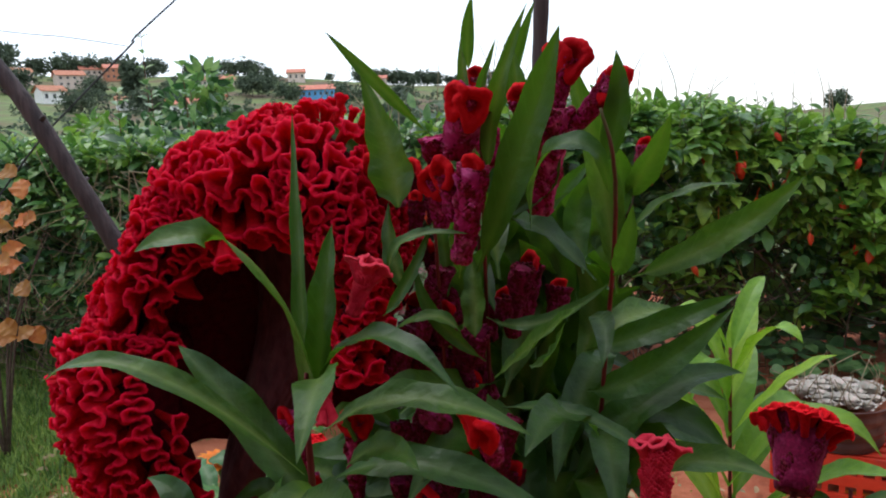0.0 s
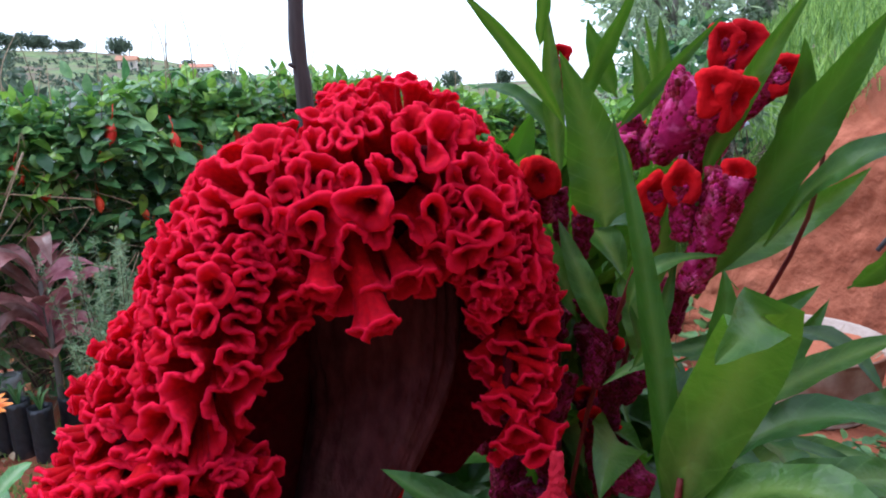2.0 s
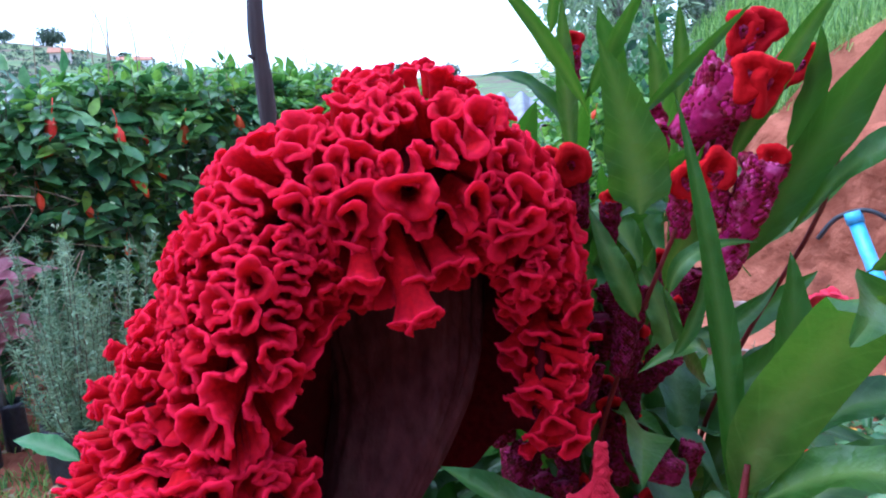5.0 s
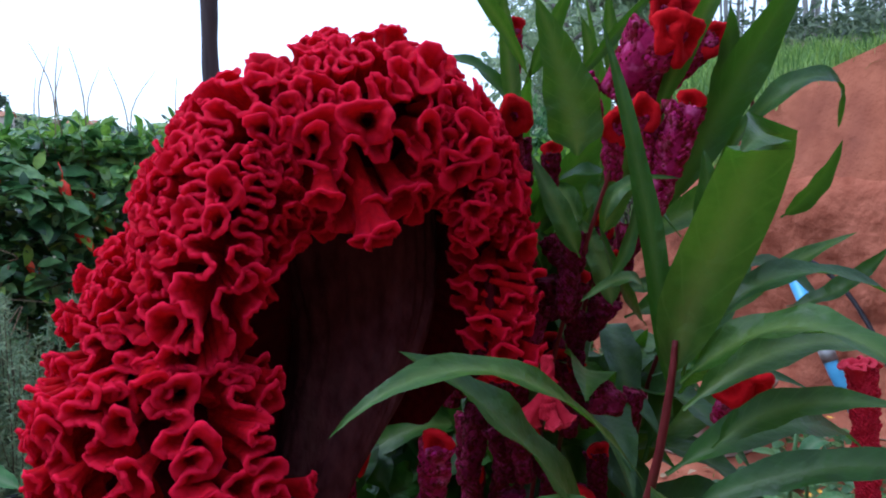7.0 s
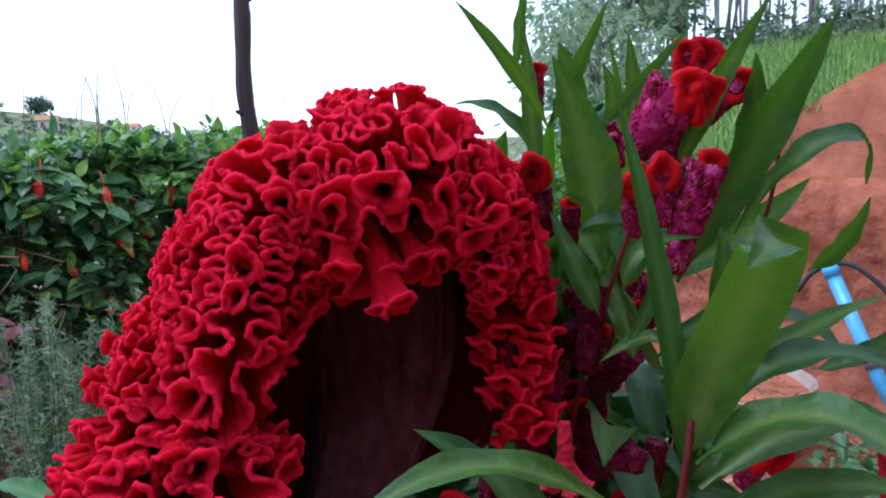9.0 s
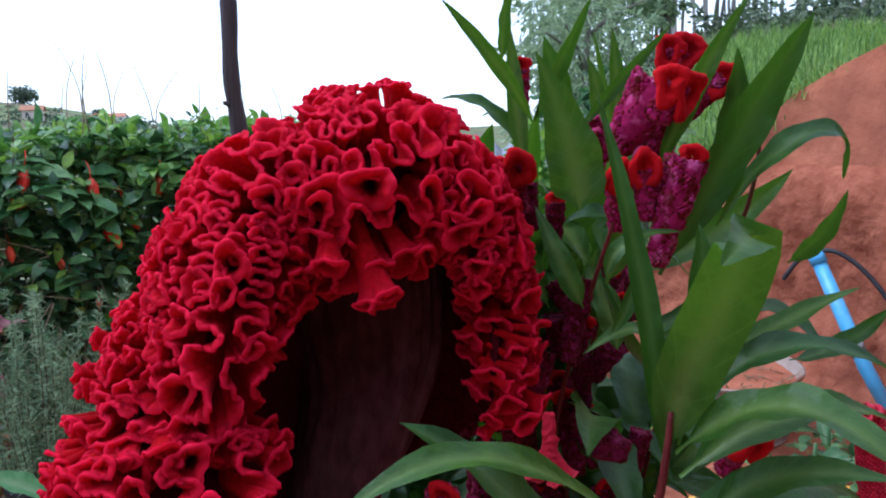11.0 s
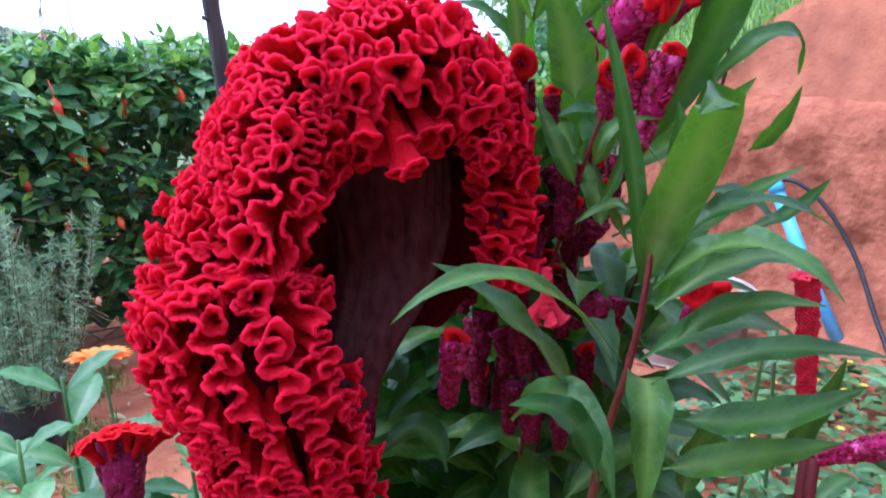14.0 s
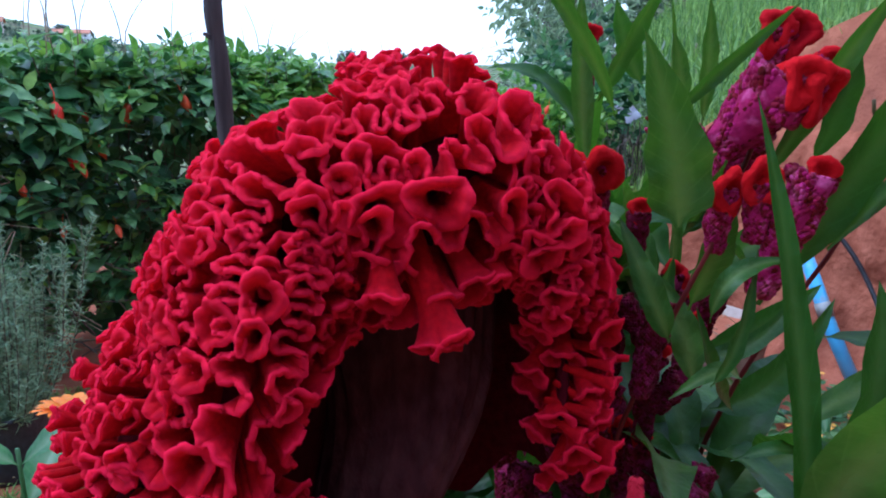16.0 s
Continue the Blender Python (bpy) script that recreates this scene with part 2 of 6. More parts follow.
class Builder:
    """Vertices and faces gathered fast, with a tip value per vertex."""

    def __init__(self):
        self.v, self.f, self.t, self.u = [], [], [], []

    def grid(self, rows, closed=False, tips=None, across=None):
        base, w = len(self.v), len(rows[0])
        for i, r in enumerate(rows):
            self.v.extend(tuple(p) for p in r)
            if tips is None:
                self.t.extend([0.0] * w)
            else:
                self.t.extend(tips[i] if isinstance(tips[i], (list, tuple)) else [tips[i]] * w)
        if across is not None:
            self.u.extend([0.0] * (base - len(self.u)))
            for r in across:
                self.u.extend(r)
        for i in range(len(rows) - 1):
            for j in range(w if closed else w - 1):
                k = (j + 1) % w
                self.f.append((base + i * w + j, base + i * w + k, base + (i + 1) * w + k, base + (i + 1) * w + j))
        return base

    def cap(self, base, w, flip=False):
        ids = list(range(base, base + w))
        self.f.append(tuple(ids[::-1] if flip else ids))

    def poly(self, pts, tips=None):
        base = len(self.v)
        self.v.extend(tuple(p) for p in pts)
        self.t.extend(tips or [0.0] * len(pts))
        self.f.append(tuple(range(base, base + len(pts))))

    def tube(self, pts, radii, sides=8, caps=True, squash=1.0):
        pts = [V(p) for p in pts]
        if isinstance(radii, (int, float)):
            radii = [radii] * len(pts)
        rows, side = [], None
        for i, p in enumerate(pts):
            d = (pts[min(i + 1, len(pts) - 1)] - pts[max(i - 1, 0)]).normalized()
            if side is None:
                side = d.cross(V((0, 0, 1)) if abs(d.z) < 0.9 else V((1, 0, 0))).normalized()
            side = (side - d * side.dot(d)).normalized()
            up = d.cross(side)
            rows.append([p + (side * math.cos(a) + up * math.sin(a) * squash) * radii[i] for a in (math.tau * k / sides for k in range(sides))])
        b = self.grid(rows, True)
        if caps:
            self.cap(b, sides, True)
            self.cap(b + (len(rows) - 1) * sides, sides)

    def box(self, lo, hi, m=None):
        (x0, y0, z0), (x1, y1, z1) = lo, hi
        c = [V(p) for p in ((x0, y0, z0), (x1, y0, z0), (x1, y1, z0), (x0, y1, z0), (x0, y0, z1), (x1, y0, z1), (x1, y1, z1), (x0, y1, z1))]
        if m is not None:
            c = [m @ p for p in c]
        b = len(self.v)
        self.v.extend(tuple(p) for p in c)
        self.t.extend([0.0] * 8)
        self.f.extend(tuple(b + i for i in q) for q in ((3, 2, 1, 0), (4, 5, 6, 7), (0, 1, 5, 4), (1, 2, 6, 5), (2, 3, 7, 6), (3, 0, 4, 7)))

    def mesh(self, name, mat, smooth=True):
        me = bpy.data.meshes.new(name)
        me.from_pydata(self.v, [], self.f)
        me.materials.append(mat)
        if any(self.t):
            a = me.attributes.new("tip", "FLOAT", "POINT")
            a.data.foreach_set("value", self.t)
        if self.u:
            self.u.extend([0.0] * (len(self.v) - len(self.u)))
            a = me.attributes.new("veins", "FLOAT", "POINT")
            a.data.foreach_set("value", self.u)
        if smooth:
            me.polygons.foreach_set("use_smooth", [True] * len(me.polygons))
        me.update()
        return me


def part(name, built, mat, parent=None, label="", smooth=True):
    """Links a Builder, or a mesh that is shared, as one object under its parent."""
    me = built.mesh(name, mat, smooth) if isinstance(built, Builder) else built
    ob = new(name, me)
    if parent:
        ob.parent = parent
    if label:
        tagged(ob, label)
    return ob


def thing(name, label, category, group="", kind="", at=(0, 0, 0), rz=0.0):
    ob = new(name)
    ob.empty_display_size = 0.05
    ob.matrix_basis = pose(*at, 0, 0, rz)
    return tagged(ob, label, category, group, kind)


def bezier(a, b, c, n):
    return [(1 - s) ** 2 * a + 2 * s * (1 - s) * b + s * s * c for s in (i / n for i in range(n + 1))]


def smooth_path(pts, n=6):
    """A soft curve through the points."""
    pts = [V(p) for p in pts]
    out = []
    for i in range(len(pts) - 1):
        p0, p1, p2, p3 = pts[max(i - 1, 0)], pts[i], pts[i + 1], pts[min(i + 2, len(pts) - 1)]
        for k in range(n):
            s = k / n
            out.append(0.5 * (2 * p1 + (p2 - p0) * s + (2 * p0 - 5 * p1 + 4 * p2 - p3) * s * s + (3 * p1 - p0 - 3 * p2 + p3) * s ** 3))
    return out + [pts[-1]]


def leaf_rows(b, base, mid, tip, half, face=(0, -0.3, 1), fold=0.25, wave=0.06, n=16, widest=0.4, petiole=0.06, seed=0.0, cols=(-1, -0.55, -0.07, 0.07, 0.55, 1), more=()):
    """A lance-shaped blade along base, mid, tip: folded at its pale midrib, with a wavy margin."""
    base, mid, tip = V(base), V(mid), V(tip)
    if more:
        path = smooth_path([base, mid, *more, tip], 12)
        spine = [path[round(i * (len(path) - 1) / n)] for i in range(n + 1)]
    else:
        spine = bezier(base, mid * 2 - (base + tip) * 0.5, tip, n)
    rows, tips, veins = [], [], []
    face = V(face)
    for i, p in enumerate(spine):
        s = i / n
        d = (spine[min(i + 1, n)] - spine[max(i - 1, 0)]).normalized()
        side = d.cross(face)
        if side.length < 1e-4:
            side = d.cross(V((1, 0, 0)))
        side.normalize()
        up = side.cross(d).normalized()
        if s < petiole:
            w = 0.10
        else:
            q = (s - petiole) / (1 - petiole)
            e = widest / (1 - widest)
            w = max(0.0, q) ** e * (1 - q) / (widest ** e * (1 - widest))
            w = max(w, 0.10 * (1 - q))
        row, tr = [], []
        veins.append([s * 11 - abs(c) * 1.5 for c in cols])
        for c in cols:
            wob = wave * half * math.sin(s * 21 + c * 2.1 + seed) * abs(c)
            row.append(p + side * (c * half * w) + up * (fold * half * w * abs(c) ** 1.3 + wob * w * 2 + (0 if abs(c) > 0.1 else -0.02 * half)))
            tr.append(0.75 * (1 - s * 0.6) if abs(c) < 0.1 else 0.0)
        rows.append(row)
        tips.append(tr)
    b.grid(rows, tips=tips, across=veins)


def hedge_leaf(b, p, d, up, size, heart=0.55):
    """A small ovate leaf with a fold, few faces."""
    side = d.cross(up)
    if side.length < 1e-4:
        return
    side.normalize()
    up = side.cross(d)
    w = size * heart
    rows = []
    for s, k, h in ((0.0, 0.08, 0), (0.22, 0.8, 0.02), (0.5, 0.95, 0.03), (0.78, 0.55, 0.0), (1.0, 0.03, -0.08))[: 5]:
        c = p + d * (s * size) + up * (h * size)
        rows.append([c - side * (w * 0.5 * k) + up * (0.12 * w * k), c, c + side * (w * 0.5 * k) + up * (0.12 * w * k)])
    b.grid(rows)


def rand_dir(r=rnd):
    while True:
        v = V((r.uniform(-1, 1), r.uniform(-1, 1), r.uniform(-1, 1)))
        if 0.05 < v.length < 1:
            return v.normalized()


# ---- ground ----
def bank_height(y):
    """Height of the cut earth bank's edge along its length."""
    pts = ((-4.0, 1.75), (0.2, 1.68), (1.2, 1.5), (1.78, 1.30), (2.05, 1.17), (2.47, 0.62), (2.9, 0.26), (3.4, 0.0))
    if y <= pts[0][0]:
        return pts[0][1]
    for (a, p), (c, q) in zip(pts, pts[1:]):
        if y <= c:
            return p + (q - p) * (y - a) / (c - a)
    return 0.0


def bank_line(y):
    return 2.62 + 0.07 * math.sin(y * 1.7 + 0.6) + 0.04 * math.sin(y * 4.3)


RIDGE = ((-60, 6.0), (-30, 5.9), (-16, 5.0), (-7, 4.4), (-3, 4.1), (2, 3.75), (5, 3.2), (10, 2.1), (16, 1.2), (22, 0.55), (30, 0.45), (45, 0.4), (70, 3.0), (180, 2.0))


def ridge_height(az):
    for (a, p), (c, q) in zip(RIDGE, RIDGE[1:]):
        if az <= c:
            return p + (q - p) * max(0.0, (az - a)) / (c - a)
    return 2.0


def ground_height(x, y):
    r = math.hypot(x, y)
    az = math.degrees(math.atan2(x, y))
    z = 0.012 * noise.noise(V((x * 1.3, y * 1.3, 0))) + 0.006 * noise.noise(V((x * 7, y * 7, 3)))
    if r > 4.5:
        z -= 3.5 * min(1.0, max(0.0, (r - 4.5) / 60)) * (1 if -90 < az < 48 else 0.3)
    if r > 60:
        s = min(1.0, (r - 60) / 240)
        top = 300 * math.tan(radians(ridge_height(az) if az > -100 else 3))
        z += (top + 3.5) * s ** 1.3 + 4 * s * noise.noise(V((x * 0.012, y * 0.012, 5)))
        if r > 320:
            z -= (r - 320) * 0.03
    if x > bank_line(y) + 0.06 and y < 3.4 and r < 60:
        z = bank_height(y) + 0.145 * min(x - 2.6, 16) + 0.03 * noise.noise(V((x, y, 8)))
    elif x > 2.7 and y >= 3.4 and az > 44 and r < 60:
        q = min(1.0, (az - 44) / 11)
        z = q * q * (3 - 2 * q) * (0.165 * (min(r, 45) - 3.2) + 0.05 * noise.noise(V((x * 0.5, y * 0.5, 8)))) + (1 - q) * z
    return z


b = Builder()
xs = sorted(set([round(-3.0 + 0.1 * i, 3) for i in range(72)] + [-s * 3.2 * 1.28 ** i for i in range(24) for s in (1,)] + [4.3 * 1.26 ** i for i in range(25)] + [10.0 * i for i in range(-26, 27) if abs(i) > 1]))
ys = sorted(set([round(-2.0 + 0.1 * i, 3) for i in range(72)] + [-2.2 * 1.3 ** i for i in range(24)] + [5.3 * 1.22 ** i for i in range(28)] + [8.0 * i for i in range(5, 44)]))
b.grid([[V((x, y, ground_height(x, y))) for x in xs] for y in ys])
ground = b.mesh("ground", SOIL)
ground.materials.append(HILL)
for p in ground.polygons:
    c = p.center
    far = math.hypot(c.x, c.y) > 6.0
    p.material_index = 1 if far or (c.x > 2.8 and c.y < 5) else 0
tagged(new("ground", ground), "red earth garden ground that runs out into green hills", "ground", kind="structure")

# the cut bank: a clay face with a ledge, cracks and an overhanging turf edge
b = Builder()
rows, ny, nz = [], 150, 46
for j in range(nz + 1):
    s = j / nz
    row = []
    for i in range(ny + 1):
        y = -3.0 + 6.3 * i / ny
        h = max(0.02, bank_height(y)) + 0.03 * noise.noise(V((y * 2.3, 0, 4)))
        z = -0.05 + s * (h + 0.05)
        ledge = 0.90 + 0.06 * (y - 1.5) + 0.02 * math.sin(y * 5)
        out = 0.10 * (1 / (1 + math.exp((z - ledge) / 0.018))) * min(1.0, h / 0.9)
        lean = 0.14 * z
        rough = 0.06 * noise.noise(V((y * 1.4, z * 2.0, 1))) + 0.030 * noise.noise(V((y * 5, z * 6, 2))) + 0.014 * noise.noise(V((y * 16, z * 20, 3)))
        crack = -0.035 * max(0.0, 1 - abs(noise.noise(V((y * 1.6, z * 0.9, 9)))) * 18) - 0.02 * max(0.0, 1 - abs(noise.noise(V((y * 3.5, z * 3.0, 4)))) * 14)
        foot = 0.16 * math.exp(-max(z, 0) / 0.09)
        row.append(V((bank_line(y) - 0.02 + lean - out - rough - crack - foot, y, z)))
    rows.append(row)
last = rows[-1]
rows.append([p + V((0.28, 0, 0.02)) for p in last])
b.grid(rows)
tagged(new("earth_bank", b.mesh("earth_bank", BANK)), "steep cut bank of bare red clay with a ledge", "earth bank", kind="structure")


def tuft(b, x, y, z, n, h, spread, r=rnd, w=0.004):
    for _ in range(n):
        a = r.uniform(0, math.tau)
        k = h * r.uniform(0.5, 1.1)
        lean = spread * r.uniform(0.2, 1.0)
        p = V((x + r.gauss(0, spread * 0.4), y + r.gauss(0, spread * 0.4), z - 0.01))
        d = V((math.cos(a), math.sin(a), 0))
        q = V((-d.y, d.x, 0)) * w
        m1, m2 = p + d * lean * 0.25 + V((0, 0, k * 0.55)), p + d * lean + V((0, 0, k * r.uniform(0.75, 1)))
        base = len(b.v)
        b.v.extend(tuple(t) for t in (p - q, p + q, m1 + q * 0.8, m1 - q * 0.8, m2))
        b.t.extend([0.0] * 5)
        b.f.extend(((base, base + 1, base + 2, base + 3), (base + 3, base + 2, base + 4)))


b = Builder()
for _ in range(2600):
    y = rnd.uniform(-1.0, 3.3)
    d = rnd.expovariate(0.35)
    x = bank_line(y) + 0.14 * bank_height(y) + 0.05 + d
    if x < 14 and bank_height(y) > 0.15:
        tuft(b, x, y, ground_height(x, y), 5, rnd.uniform(0.08, 0.20) * (1 + d * 0.25), 0.08 + 0.03 * d, w=0.003 + 0.0016 * d)
for _ in range(900):
    y = rnd.uniform(-1.0, 3.2)
    h = bank_height(y)
    if h > 0.12:
        x = bank_line(y) + 0.14 * h + rnd.uniform(-0.05, 0.05)
        tuft(b, x, y, h + 0.01, 5, rnd.uniform(0.04, 0.10), 0.10, w=0.0028)
tagged(new("bank_grass", b.mesh("bank_grass", GRASS)), "long pale green grass on top of the bank", "grass", kind="stuff")

b = Builder()
for _ in range(26000):
    x, y = -2.3 + rnd.gauss(0, 1.1), 2.9 + rnd.gauss(0, 1.0)
    if y > 5.5 or y < 0.7 or x > -0.2 or (x > -0.95 and rnd.random() < 0.8):
        continue
    if noise.noise(V((x * 1.5, y * 1.5, 2))) > -0.33:
        tuft(b, x, y, 0, 5, rnd.uniform(0.03, 0.09), 0.05, w=0.003)
wr = random.Random(77)
for _ in range(4200):
    x, y = wr.uniform(-1.3, 0.25), wr.uniform(1.1, 3.1)
    if noise.noise(V((x * 2.6, y * 2.6, 6))) > -0.12:
        tuft(b, x, y, 0, 4, wr.uniform(0.02, 0.07), 0.05, wr, w=0.003)
for _ in range(260):
    x, y = rnd.uniform(-0.3, 2.4), rnd.uniform(0.9, 3.0)
    tuft(b, x, y, 0, 3, rnd.uniform(0.02, 0.06), 0.04, w=0.002)
tagged(new("garden_grass", b.mesh("garden_grass", GRASS)), "short sparse grass on the garden floor", "grass", kind="stuff")

b = Builder()
for _ in range(900):
    x, y = rnd.uniform(-2.8, 2.5), rnd.uniform(0.8, 3.4)
    a = rnd.uniform(0, math.tau)
    d = V((math.cos(a), math.sin(a), rnd.uniform(-0.1, 0.25))).normalized()
    hedge_leaf(b, V((x, y, 0.012 + rnd.random() * 0.01)), d, V((rnd.gauss(0, 0.3), rnd.gauss(0, 0.3), 1)).normalized(), rnd.uniform(0.025, 0.07), heart=0.4)
tagged(new("leaf_litter", b.mesh("leaf_litter", LITTER)), "dry fallen leaves and straw on the soil", "leaf litter", kind="stuff")

# vine leaves creeping over the ground
b = Builder()
for _ in range(420):
    x, y = rnd.uniform(1.0, 2.4), rnd.uniform(2.15, 3.5)
    if y < 2.3 + 0.3 * noise.noise(V((x * 2, 0, 0))) - 0.25 * (x - 1.6):
        continue
    a = rnd.uniform(0, math.tau)
    d = V((math.cos(a), math.sin(a), rnd.uniform(-0.3, 0.1))).normalized()
    hedge_leaf(b, V((x, y, 0.05 + rnd.random() * 0.07)), d, V((rnd.gauss(0, 0.25), -0.3 + rnd.gauss(0, 0.25), 1)).normalized(), rnd.uniform(0.06, 0.10), heart=0.95)
    b.tube([(x, y, 0.0), (x, y, 0.06)], 0.0015, 4, False)
tagged(new("ground_vine", b.mesh("ground_vine", IVY)), "low creeping vine with broad green leaves", "vine", kind="stuff")


# ---- hedge ----
def hedge_line(s):
    """Centre of the hedge's front face at s from its near end (0) to its far end (1)."""
    x = -4.2 + 8.0 * s
    return V((x, 3.22 + 0.12 * math.sin(x * 1.3) - 0.03 * (x - 0.3) ** 2 * 0.3 + (0.35 * max(0.0, -x - 0.7)), 0))


def hedge_top(x):
    return 1.13 + 0.03 * math.sin(x * 2.1) + 0.05 * noise.noise(V((x * 3, 0, 0))) - 0.09 * max(0.0, x - 0.7) - 0.42 * max(0.0, x - 1.75) - 0.02 * max(0.0, -x)


hedge = thing("hedge", "dense clipped green hedge with red drooping flowers and bare twigs beneath", "hedge", at=(0, 3.4, 0))
H0 = V((0, -3.4, 0))
foliage, yellow, twigs, dry = Builder(), Builder(), Builder(), Builder()
hr = random.Random(11)
singles = []
for k in range(26000):
    s = 0.12 + 0.82 * hr.random()
    c = hedge_line(s)
    top = hedge_top(c.x)
    u = hr.random()
    if u < 0.30:
        z, depth = top + hr.gauss(0, 0.035), hr.uniform(-0.05, 0.75)
    else:
        z = top * (1 - 0.80 * hr.random() ** 1.5)
        depth = abs(hr.gauss(0, 0.11)) - 0.16 * math.sin(min(1, z / top) ** 2.2 * math.pi * 0.9)
        depth += 0.15 * noise.noise(V((c.x * 3.2, z * 4.5, 0)))
    bare = 1.25 * noise.noise(V((c.x * 2.1, z * 2.8, 7))) + (0.66 - z) * 1.25
    if u >= 0.30 and bare > 0.20 and hr.random() < 0.88:
        continue
    p = c + V((0, depth, z))
    d = V((hr.gauss(0, 0.8), -0.55 + hr.gauss(0, 0.5), hr.gauss(-0.25, 0.5))).normalized()
    up = V((hr.gauss(0, 0.4), -0.3 + hr.gauss(0, 0.4), 1.0)).normalized()
    if u < 0.30:
        d = V((hr.gauss(0, 0.7), hr.gauss(-0.3, 0.6), hr.gauss(0.35, 0.4))).normalized()
    size = hr.uniform(0.040, 0.085) * (1.5 if hr.random() < 0.12 else 1.0)
    tgt = foliage
    if c.x > 0.25 and (u < 0.55 or c.x > 0.9) and noise.noise(V((c.x * 2.5, z * 3, 2))) > (0.08 if c.x < 0.8 else -0.22):
        tgt = yellow
    # many upper leaves get the lighter colour, painting sky light on the hedge top
    elif u < 0.42 and hr.random() < 0.60:
        tgt = yellow
    if 0.0 < c.x < 1.6 and depth < 0.0 and len(singles) < 160 and z > 0.45:
        singles.append((p, d, up, size * 1.25))
        continue
    hedge_leaf(tgt, p + H0, d, up, size)
for k in range(7000):
    c = hedge_line(0.1 + 0.86 * hr.random())
    z = hr.uniform(0.05, 1.0) * hedge_top(c.x) * 0.97
    p = c + V((0, hr.uniform(0.22, 0.5), z)) + H0
    hedge_leaf(foliage, p, rand_dir(hr), V((hr.gauss(0, 0.4), -0.8, 0.5)).normalized(), hr.uniform(0.07, 0.12), heart=0.8)
for k in range(2700):
    s = hr.random()
    c = hedge_line(s) + V((0, hr.uniform(-0.06, 0.4), 0))
    z0 = hr.uniform(0.0, 0.75)
    p = c + V((0, 0, z0)) + H0
    d = V((hr.gauss(0, 0.8), hr.gauss(-0.1, 0.4), hr.gauss(0.7, 0.6))).normalized()
    ln = hr.uniform(0.12, 0.42)
    q = p + d * ln * 0.5 + V((hr.gauss(0, 0.02), hr.gauss(0, 0.02), -0.01))
    r0 = hr.uniform(0.0015, 0.0045)
    e = p + d * ln
    e.z = max(0.02, min(e.z, hedge_top(c.x)))
    (twigs if hr.random() < 0.8 else dry).tube([p, q, e], [r0, r0 * 0.8, r0 * 0.4], 5, False)
for k in range(26):
    c = hedge_line((k + hr.random()) / 26) + V((0, hr.uniform(0.15, 0.4), 0))
    twigs.tube(smooth_path([c + V((0, 0.1, 0)) + H0 + V((0, 0, -0.03)), c + H0 + V((hr.gauss(0, 0.06), hr.gauss(0, 0.04), 0.4)), c + H0 + V((hr.gauss(0, 0.12), hr.gauss(0, 0.06), 0.85))], 4), [0.009 - 0.0008 * i for i in range(9)], 6)
for k in range(520):
    c = hedge_line(hr.random() * 0.52)
    z = hr.uniform(0.25, 1.05)
    p = c + H0 + V((0, -0.10 + hr.gauss(0, 0.05), z))
    dry.tube(smooth_path([p, p + V((hr.gauss(0, 0.10), -0.02, hr.gauss(0.02, 0.08))), p + V((hr.gauss(0, 0.18), hr.gauss(0, 0.05), -hr.uniform(0.05, 0.3)))], 4), hr.uniform(0.001, 0.0025), 4, False)
for k in range(46):
    c = hedge_line(0.45 + 0.3 * hr.random())
    p = c + H0 + V((0, hr.uniform(-0.02, 0.3), hedge_top(c.x) - 0.1))
    ln = hr.uniform(0.22, 0.45)
    dry.tube(smooth_path([p, p + V((hr.gauss(0, 0.015), 0, ln * 0.6)), p + V((hr.gauss(0, 0.05), 0, ln))], 4), [0.0024] * 5 + [0.002, 0.0016, 0.0012, 0.0008], 4, False)
for k in range(420):
    c = hedge_line(0.14 + 0.78 * hr.random())
    p = c + H0 + V((0, hr.uniform(-0.15, 0.5), hedge_top(c.x) - 0.05))
    ln = hr.uniform(0.06, 0.17)
    lean = V((hr.gauss(0, 0.3), hr.gauss(-0.15, 0.25), 1)).normalized()
    twigs.tube([p, p + lean * ln], [0.0018, 0.001], 4, False)
    for j in range(7):
        a = j * 2.4
        d = (V((math.cos(a), math.sin(a), 0.35 + 0.1 * j))).normalized()
        hedge_leaf(foliage if hr.random() < 0.7 else yellow, p + lean * ln * (0.25 + 0.11 * j), d, lean, hr.uniform(0.03, 0.065) * (1.1 - 0.06 * j))
part("foliage", foliage, HEDGE_LEAF, hedge)
part("yellow_foliage", yellow, HEDGE_YELLOW, hedge, "yellow-green young foliage, also put on the hedge top for its sky light")
part("twig_tangle", twigs, TWIG, hedge, "dark tangled twigs")
part("dry_vines", dry, DRY, hedge, "dry straw-coloured vines and stalks")
one = Builder()
hedge_leaf(one, V((0, 0, 0)), V((0, 1, 0)), V((0, 0, 1)), 1.0)
one_leaf = one.mesh("leaf", HEDGE_LEAF)
for p, d, up, size in singles:
    ob = part("leaf", one_leaf, None, hedge)
    side = d.cross(up).normalized()
    m = Matrix((side, d, side.cross(d))).transposed().to_4x4()
    ob.matrix_basis = Matrix.Translation(p + H0) @ m @ Matrix.Scale(size, 4)

